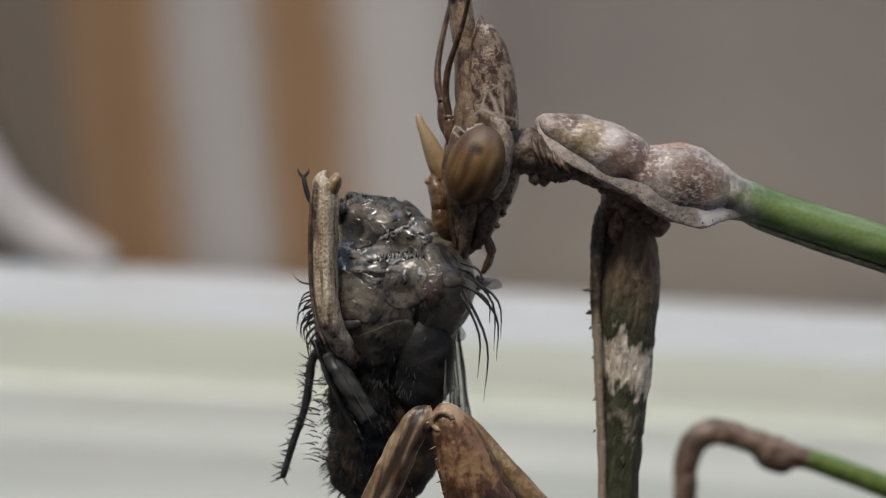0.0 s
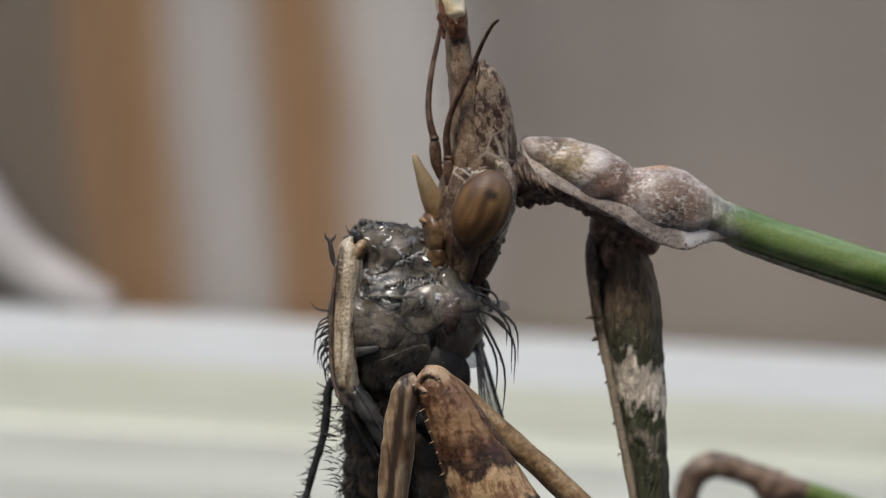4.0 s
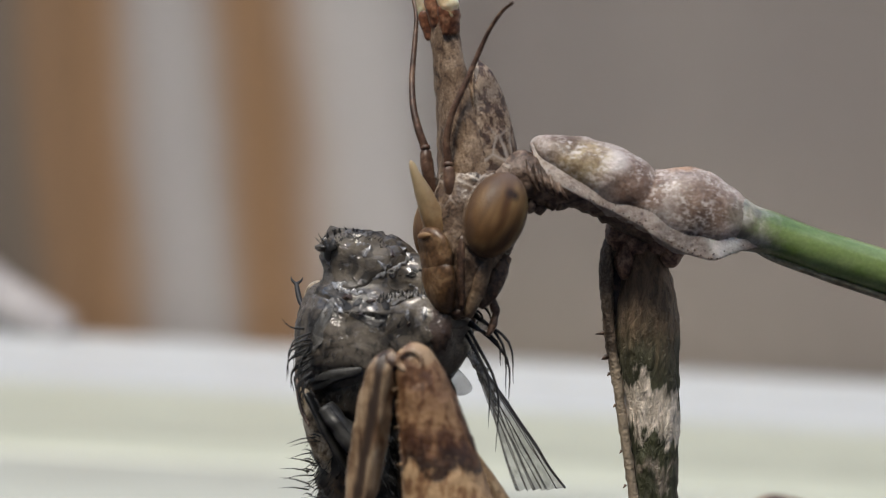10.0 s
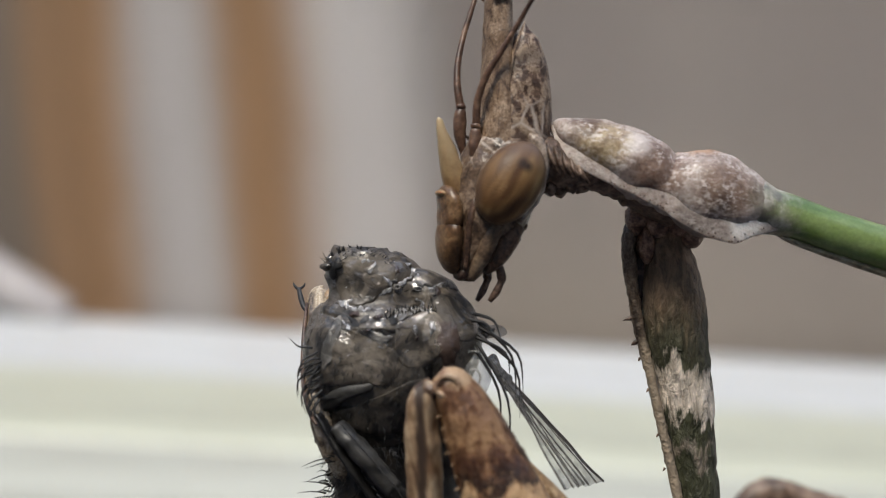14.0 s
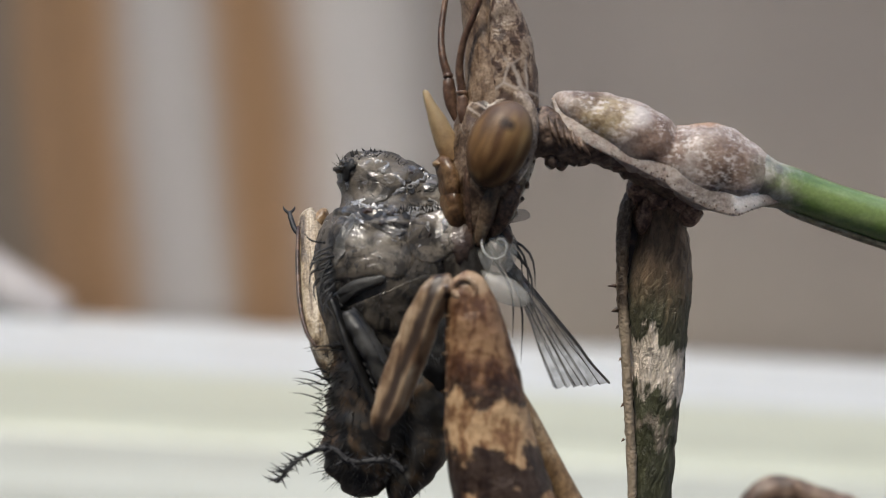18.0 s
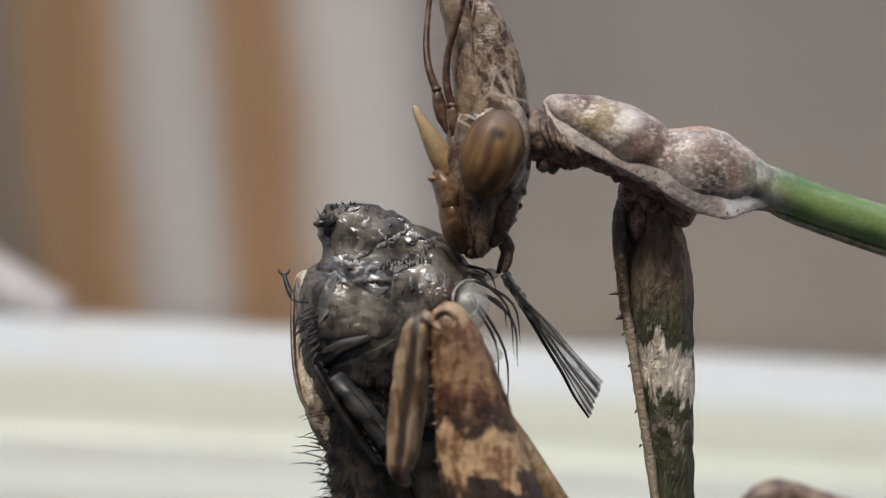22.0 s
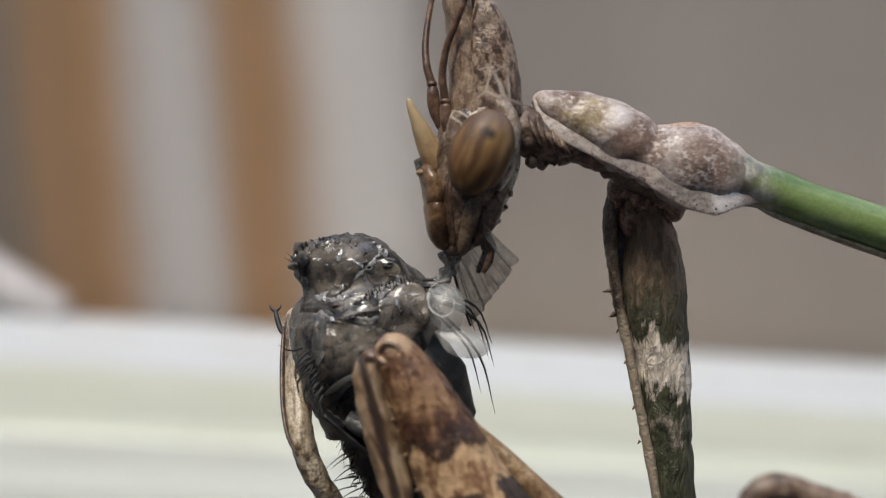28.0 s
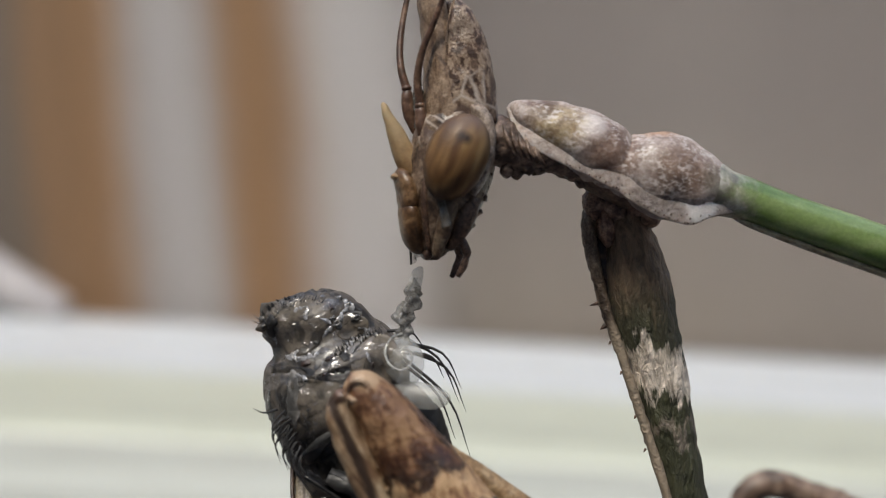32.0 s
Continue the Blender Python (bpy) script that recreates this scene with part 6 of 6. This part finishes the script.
    walk(gripping_tibia, [
        (0, turn(-4.244, -1, 1.590, 0, 0, -6)),
        (1, turn(-4.761, -1, 1.352, -2, 0, -6)),
        (2, turn(-3.680, -0.8, 0.148, 0, 0, -6)),
        (3, turn(-3.294, -0.6, 0.295, 2, 0, -6)),
        (5.5, turn(-2.705, 0.6, -0.666, 4, 0, -23.333)),
        (6, turn(-2.663, 0.8, -1.059, 4, 0, -24)),
        (7, turn(-2.331, 1.4, -0.675, 4, 0, -24.333)),
        (8, turn(-3.084, 2, -0.694, 4, 0, -24.667)),
        (9, turn(-3.731, 2.6, -0.821, 2, 0, -35)),
        (10, turn(-3.944, 2.6, -0.861, 2, 0, -35.5)),
        (11, turn(-3.894, 2.6, -0.718, 2, 0, -36)),
        (12, turn(-4.471, 2.6, -0.823, 0, 0, -36.5)),
        (13, turn(-4.436, 2.6, -1.285, 0, 0, -37)),
        (14, turn(-4.453, 2.6, -1.555, 0, 0, -38.8)),
        (14.5, turn(-4.646, 2.6, -1.009, -3, 0, -29.7)),
        (15, turn(-5.553, 2.6, -0.418, -6, 0, -30.6)),
        (18, turn(-4.770, 2.6, -0.010, -4, 0, -36)),
        (19, turn(-4.681, 2.6, -0.754, -4, 0, -35.857)),
        (20, turn(-4.650, 2.6, -0.857, -4, 0, -35.714)),
        (21, turn(-5.289, 2.6, -1.105, -4, 0, -35.571)),
        (22, turn(-4.677, 2.6, -1.820, -4, 0, -35.429)),
        (23, turn(-5.418, 2.6, -2.047, -3, 0, -35.286)),
        (24, turn(-5.279, 2.6, -2.568, -3, 0, -35.143)),
        (25, turn(-5.376, 2.6, -3.019, -3, 0, -35)),
        (26, turn(-5.101, 2.6, -2.808, -3, 0, -34.857)),
        (29, turn(-4.209, 2.6, -3.604, -2, 0, -34.429)),
        (30, turn(-3.634, 2.6, -4.594, -2, 0, -34.286)),
        (31, turn(-3.531, 2.6, -5.276, 0, 0, -34.143)),
        (32, turn(-3.494, 2.6, -5.387, 0, 0, -34)),
    ])
    walk(walking_leg, [
        (0, turn(12.895, 24.584, -9.477)),
        (1, turn(12.863, 24.597, -9.748)),
        (2, turn(13.441, 24.611, -9.864)),
        (3, turn(13.369, 24.642, -9.688)),
        (6, turn(13.506, 24.706, -10.054)),
        (7, turn(13.720, 24.706, -9.966)),
        (8, turn(13.660, 24.706, -10.103)),
        (9, turn(15.008, 24.044, -10.339)),
        (10, turn(15.377, 23.828, -10.226)),
        (12, turn(14.955, 23.828, -9.793)),
        (13, turn(14.673, 23.828, -10.210)),
        (14, turn(14.658, 23.828, -10.257)),
        (15, turn(14.421, 23.828, -10.320)),
        (18, turn(14.958, 23.828, -10.946)),
        (20, turn(15.107, 23.828, -11.034)),
        (26, turn(15.325, 23.828, -10.904)),
        (29, turn(15.459, 23.828, -10.781)),
        (30, turn(15.458, 23.828, -10.483)),
        (31, turn(15.708, 23.828, -10.479)),
        (32, turn(15.894, 23.828, -10.473)),
    ])
    walk(fly, [
        (0, turn(-2.037, -0.2, -1.707, 4, -12, 0.00)),
        (0.5, turn(-2.298, -0.2, -1.162, 3.5, -11.667, 0.00)),
        (1, turn(-2.342, -0.2, -1.837, 3, -11.333, 0.00)),
        (1.5, turn(-1.331, -0.2, -1.764, 3, -11, 0.00)),
        (2, turn(-1.467, -0.2, -2.623, 3, -10.667, 0.00)),
        (2.5, turn(-1.356, -0.2, -2.280, 3, -10.333, 0.00)),
        (3, turn(-1.173, -0.2, -1.936, 3, -10, 0.00)),
        (3.5, turn(-1.154, -0.2, -1.885, 3.167, -9, 0.00)),
        (5.5, turn(-0.874, -0.2, -1.710, 3.833, -5, 0.00)),
        (6, turn(-0.948, -0.2, -2.483, 4, -4, 0.00)),
        (6.5, turn(-0.690, -0.2, -2.501, 3.75, -4, 0.00)),
        (7, turn(-0.506, -0.2, -2.133, 3.5, -4, 0.00)),
        (7.5, turn(-0.543, -0.2, -1.322, 3.25, -4, 0.00)),
        (8, turn(-0.875, -0.2, -1.544, 3, -4, 0.00)),
        (8.5, turn(-1.283, -0.2, -1.681, 3, -2.667, 0.00)),
        (9, turn(-1.378, -0.2, -1.889, 3, -1.333, 0.00)),
        (9.5, turn(-1.072, -0.2, -0.979, 3, 0, 0.00)),
        (10, turn(-1.602, -0.2, -1.856, 3, 0, 0.00)),
        (10.5, turn(-1.569, -0.2, -1.558, 2.5, 0, 0.00)),
        (11, turn(-1.452, -0.2, -1.475, 2, 0, 0.00)),
        (11.5, turn(-1.503, -0.2, -1.045, 1.5, 0, 0.00)),
        (12, turn(-1.722, -0.2, -1.736, 1, 0, 0.00)),
        (12.5, turn(-1.624, -0.2, -1.656, 0.5, 0, 0.00)),
        (13, turn(-1.889, -0.2, -2.585, 0, 0, 0.00)),
        (13.5, turn(-2.204, -0.2, -3.045, 0.333, 0.105, -1.00)),
        (14, turn(-1.972, -0.2, -2.846, 0.667, 0.211, -2.00)),
        (14.5, turn(-1.509, -0.2, -2.026, 1, 0.316, -5.00)),
        (15, turn(-2.008, -0.2, -1.295, 3, 0.421, -8.00)),
        (15.5, turn(-1.478, -0.2, -0.933, 2.667, 0.526, -8.60)),
        (17.5, turn(-2.024, -0.2, -1.145, 1.333, 0.947, -11.00)),
        (18, turn(-1.643, -0.2, -0.708, 1, 1.053, -11.00)),
        (18.5, turn(-2.008, -0.2, -0.844, 1, 1.158, -9.50)),
        (19, turn(-1.774, -0.2, -1.475, 1, 1.263, -8.00)),
        (19.5, turn(-1.726, -0.2, -1.110, 1, 1.368, -8.00)),
        (20, turn(-1.312, -0.2, -1.192, 1, 1.474, -8.00)),
        (20.5, turn(-2.024, -0.2, -1.988, 0.5, 1.579, -7.50)),
        (21, turn(-2.106, -0.2, -1.441, 0, 1.684, -7.00)),
        (21.5, turn(-2.104, -0.2, -2.468, -0.5, 1.789, -6.50)),
        (22, turn(-1.889, -0.2, -2.218, -1, 1.895, -6.00)),
        (22.5, turn(-2.022, -0.2, -1.753, -1.5, 2, -5.00)),
        (23, turn(-2.667, -0.2, -2.332, -2, 2.105, -4.00)),
        (23.5, turn(-2.617, -0.2, -2.068, -3.5, 2.211, -3.00)),
        (24, turn(-2.830, -0.2, -2.999, -5, 2.316, -2.00)),
        (24.5, turn(-3.011, -0.2, -2.726, -6.5, 2.421, -1.50)),
        (25, turn(-3.093, -0.2, -3.299, -8, 2.526, -1.00)),
        (25.5, turn(-3.208, -0.2, -3.399, -9, 2.632, -0.50)),
        (26, turn(-2.776, -0.2, -3.235, -10, 2.737, 0.00)),
        (26.5, turn(-2.339, -0.2, -3.879, -11, 2.842, 0.00)),
        (28.5, turn(-1.853, -0.2, -3.073, -15, 3.263, 0.00)),
        (29, turn(-2.379, -0.2, -3.632, -16, 3.368, 0.00)),
        (29.5, turn(-2.329, -0.2, -3.652, -16.5, 3.474, 0.00)),
        (30, turn(-1.926, -0.2, -4.053, -17, 3.579, 0.00)),
        (30.5, turn(-1.543, -0.2, -4.105, -17.5, 3.684, 0.00)),
        (31, turn(-1.890, -0.2, -4.439, -18, 3.789, 0.00)),
        (31.5, turn(-1.987, -0.2, -4.542, -18.5, 3.895, 0.00)),
        (32, turn(-1.919, -0.2, -4.544, -19, 4, 0.00)),
    ])
    for ob in hind:
        walk(ob, [
            (0, swing(0)),
            (3, swing(0)),
            (8, swing(-3)),
            (11, swing(-4)),
            (13, swing(-6)),
            (14, swing(-6)),
            (15, swing(0)),
            (17.5, swing(5)),
            (18, swing(6)),
            (19, swing(5)),
            (20, swing(3)),
            (21, swing(1)),
            (22, swing(-2)),
            (24, swing(-6)),
            (25, swing(-7)),
            (26, swing(-8)),
            (29, swing(-11)),
            (30, swing(-12)),
            (32, swing(-12)),
        ])
    for ob in bent:
        walk(ob, [(t, mm(0, 0, dz) @ swing(a)) for t, a, dz in ((0, 0, -2.2), (3, 0, -2.2), (6, -2, -0.9), (8, -3, 0.4), (11, -4, 0.4), (13, -6, -0.8), (14, -6, -0.8), (15, 0, 0), (18, 6, 0), (20, 3, 0), (22, -2, 0), (26, -8, -0.5), (32, -12, -0.8))])
    for ob in loose:
        walk(ob, [(t, mm(dx, 0, 0) @ swing(a)) for t, a, dx in ((0, 0, 0), (3, 0, 0), (6, -12, 0.5), (9, -26, 1.3), (17, -24, 1.1), (19, -14, 0.3), (22, -24, 0.6), (26, -40, 1.2), (32, -48, 1.5))])
    walk(wing, [
        (0, mm(2.145, 1.331, 0.485, 100, 83, 12)),
        (1, mm(2.419, 1.349, -0.085, 108, 83, 11.3)),
        (2, mm(2.422, 1.310, -0.071, 104, 82, 10.7)),
        (3, mm(2.372, 1.261, -0.290, 104, 81, 10)),
        (6, mm(3.544, 0.950, -1.019, 106, 71, 4)),
        (8, mm(3.035, 0.914, -1.955, 100, 79, 4)),
        (9, mm(3.345, 0.778, -1.151, 110, 72, 1.3)),
        (10, mm(3.083, 0.700, -0.731, 108, 61, 0)),
        (11, mm(2.737, 0.700, -1.294, 106, 62, 0)),
        (12, mm(2.357, 0.700, -0.140, 104, 59, 0)),
        (13, mm(3.282, 0.700, -0.782, 104, 54, 0)),
        (14, mm(3.452, 0.691, -0.643, 107.3, 53.3, 2.5)),
        (15, mm(4.301, 0.874, -1.171, 114.2, 60, 13.7)),
        (17.5, mm(3.433, 0.202, -0.045, 171.6, 58.8, 17.8)),
        (18, mm(3.370, 0.243, -0.282, 132.7, 57.3, 16.6)),
        (18.5, mm(2.700, 0.202, -0.085, -176, 59.6, 15.4)),
        (19, mm(3.412, 0.042, 0.843, 110.4, 39.5, 5.4)),
        (19.5, mm(3.132, 0.057, 0.739, 153.4, 53.2, 9.5)),
        (20, mm(3.333, 0.039, 0.791, 113.6, 46.4, 7)),
        (20.5, mm(3.178, -0.023, 1.285, 89.5, 48.9, 7.1)),
        (21, mm(3.072, 0.021, 0.977, 9.7, 43.6, 5)),
        (21.5, mm(3.709, -0.025, 1.255, 84.2, 50.1, 6)),
        (22, mm(3.892, 0.053, 0.508, 88.1, 53.6, 6.3)),
        (22.5, mm(3.090, 0.046, 0.941, 70.9, 67, 9.9)),
        (23, mm(2.814, 0.026, 1.515, 28.2, 49.8, 2.6)),
        (23.5, mm(2.696, 0.041, 1.717, 32.8, 51.4, 1.6)),
        (24, mm(2.933, 0.046, 2.026, 40.6, 41, -0.6)),
        (24.5, mm(2.926, 0.048, 2.533, 42.4, 51.5, -0.5)),
        (25, mm(2.874, 0.070, 2.510, 73.2, 36, -1.8)),
        (25.5, mm(3.441, 0.056, 3.352, 43, 61, -1.7)),
        (26, mm(3.493, 0.079, 3.935, 56, 65, -2.7)),
        (26.5, mm(3.593, 0.072, 4.335, 58, 66, -2.8)),
        (28.5, mm(2.615, 0.120, 4.285, 62, 80, -3.3)),
        (29, mm(3.875, 0.045, 4.186, -108, 88, 176.6)),
        (29.5, mm(4.069, 0.031, 4.524, -100, 85.5, 176.5)),
        (30, mm(4.610, -0.006, 5.973, -108, 79, 176.4)),
        (31, mm(4.717, -0.021, 6.629, -108, 78, 176.2)),
        (32, mm(5.054, -0.052, 7.266, -108, 77, 176)),
    ])
    walk(wing_root, [(0, turn(1.4, 0, 0)), (15, turn(1.4, 0, 0)), (17.5, turn(1.5, 0, 0)), (32, turn(1.6, 0, 0))])
    walk(shoulder, [(t, turn(*v)) for t, v in ((0, (0, 0, 0)), (23.0, (0, 0, 0)), (26.0, (-0.4, 0.3, 0)), (29.0, (-0.8, 0.7, 0)), (32.0, (-0.85, 0.75, 0)))])
    walk(strand, [
        (0, mm(1.758, 1.907, 0.031, -0, 86, 12)),
        (6, mm(1.625, 1.617, 0.127, -0, 86, 4)),
        (9, mm(1.563, 1.537, 0.116, 0, 87, 1.3)),
        (13, mm(1.566, 1.500, -0.202, 0, 90, 0)),
        (15, mm(2.176, 1.446, 0.612, 32, 74.8, 30.7)),
        (18, mm(2.226, 1.373, 0.827, 45.5, 74.5, 43.4)),
        (20, mm(1.856, 1.409, 0.656, 36.4, 76.4, 34.1)),
        (22, mm(1.815, 1.426, 0.459, 33.9, 79.2, 31.5)),
        (23, mm(1.958, 1.419, 0.434, 17.3, 76.4, 14.7)),
        (24, mm(2.844, 0.356, 1.071, 4.4, 62.9, 1.6)),
        (25, mm(2.953, 0.353, 1.191, 1.8, 56, -1)),
        (26, mm(3.031, 0.356, 0.956, -0, 35, -2.7)),
        (29, mm(2.583, 0.349, 0.781, -0, 36, -3.4)),
        (30, mm(2.354, 0.354, 0.601, -0, 23, -3.6)),
        (31, mm(2.284, 0.350, 0.711, 0, 22, -3.8)),
        (32, mm(2.365, 0.336, 0.634, -0, 31, -4)),
    ])
    walk(wing_scale, [
        (0, mm(-0.750, 0.900, 0.300, 0, -0, -0)),
        (9, mm(-0.700, 0.800, 0.200, -0, 0, -0)),
        (10, mm(-0.600, 0.600, 0.100, 0, -0, 0)),
        (11, mm(-0.173, 0.400, -0.606, 0, -0, 0)),
        (12, mm(-0.174, 0.400, -0.654, 0, -0, 0)),
        (13, mm(-0.111, 0.400, -0.700, 0, -0, 0)),
        (14, mm(0.019, 0.453, -0.636, -3.3, 0, -0)),
        (15, mm(-0.218, 0.619, -0.613, -8, 0.1, -0)),
        (18, mm(0.397, 0.030, 0.045, -11, 0.2, -0)),
        (19, mm(0.284, 0.011, 0.023, -13.6, 0.3, -0)),
        (20, mm(0.178, -0.004, 0.055, -13.2, 0.3, -0)),
        (22, mm(0.044, -0.017, -0.077, -14.4, 0.5, -0.1)),
        (23, mm(-0.011, -0.045, 0.027, -16, 0.6, -0.1)),
        (24, mm(-0.157, -0.057, 0.149, -18.7, 0.7, -0.1)),
        (25, mm(0.131, -0.079, 0.387, -20.3, 0.9, -0.2)),
        (26, mm(-0.119, -0.071, 0.280, -22, 1, -0.2)),
        (29, mm(-0.371, -0.071, 0.166, -24, 1.4, -0.3)),
        (30, mm(-0.565, -0.063, 0.087, -24.6, 1.5, -0.3)),
        (31, mm(-0.643, -0.061, 0.168, -25.3, 1.6, -0.4)),
        (32, mm(-0.684, -0.061, 0.202, -25.9, 1.8, -0.4)),
    ])


motions()
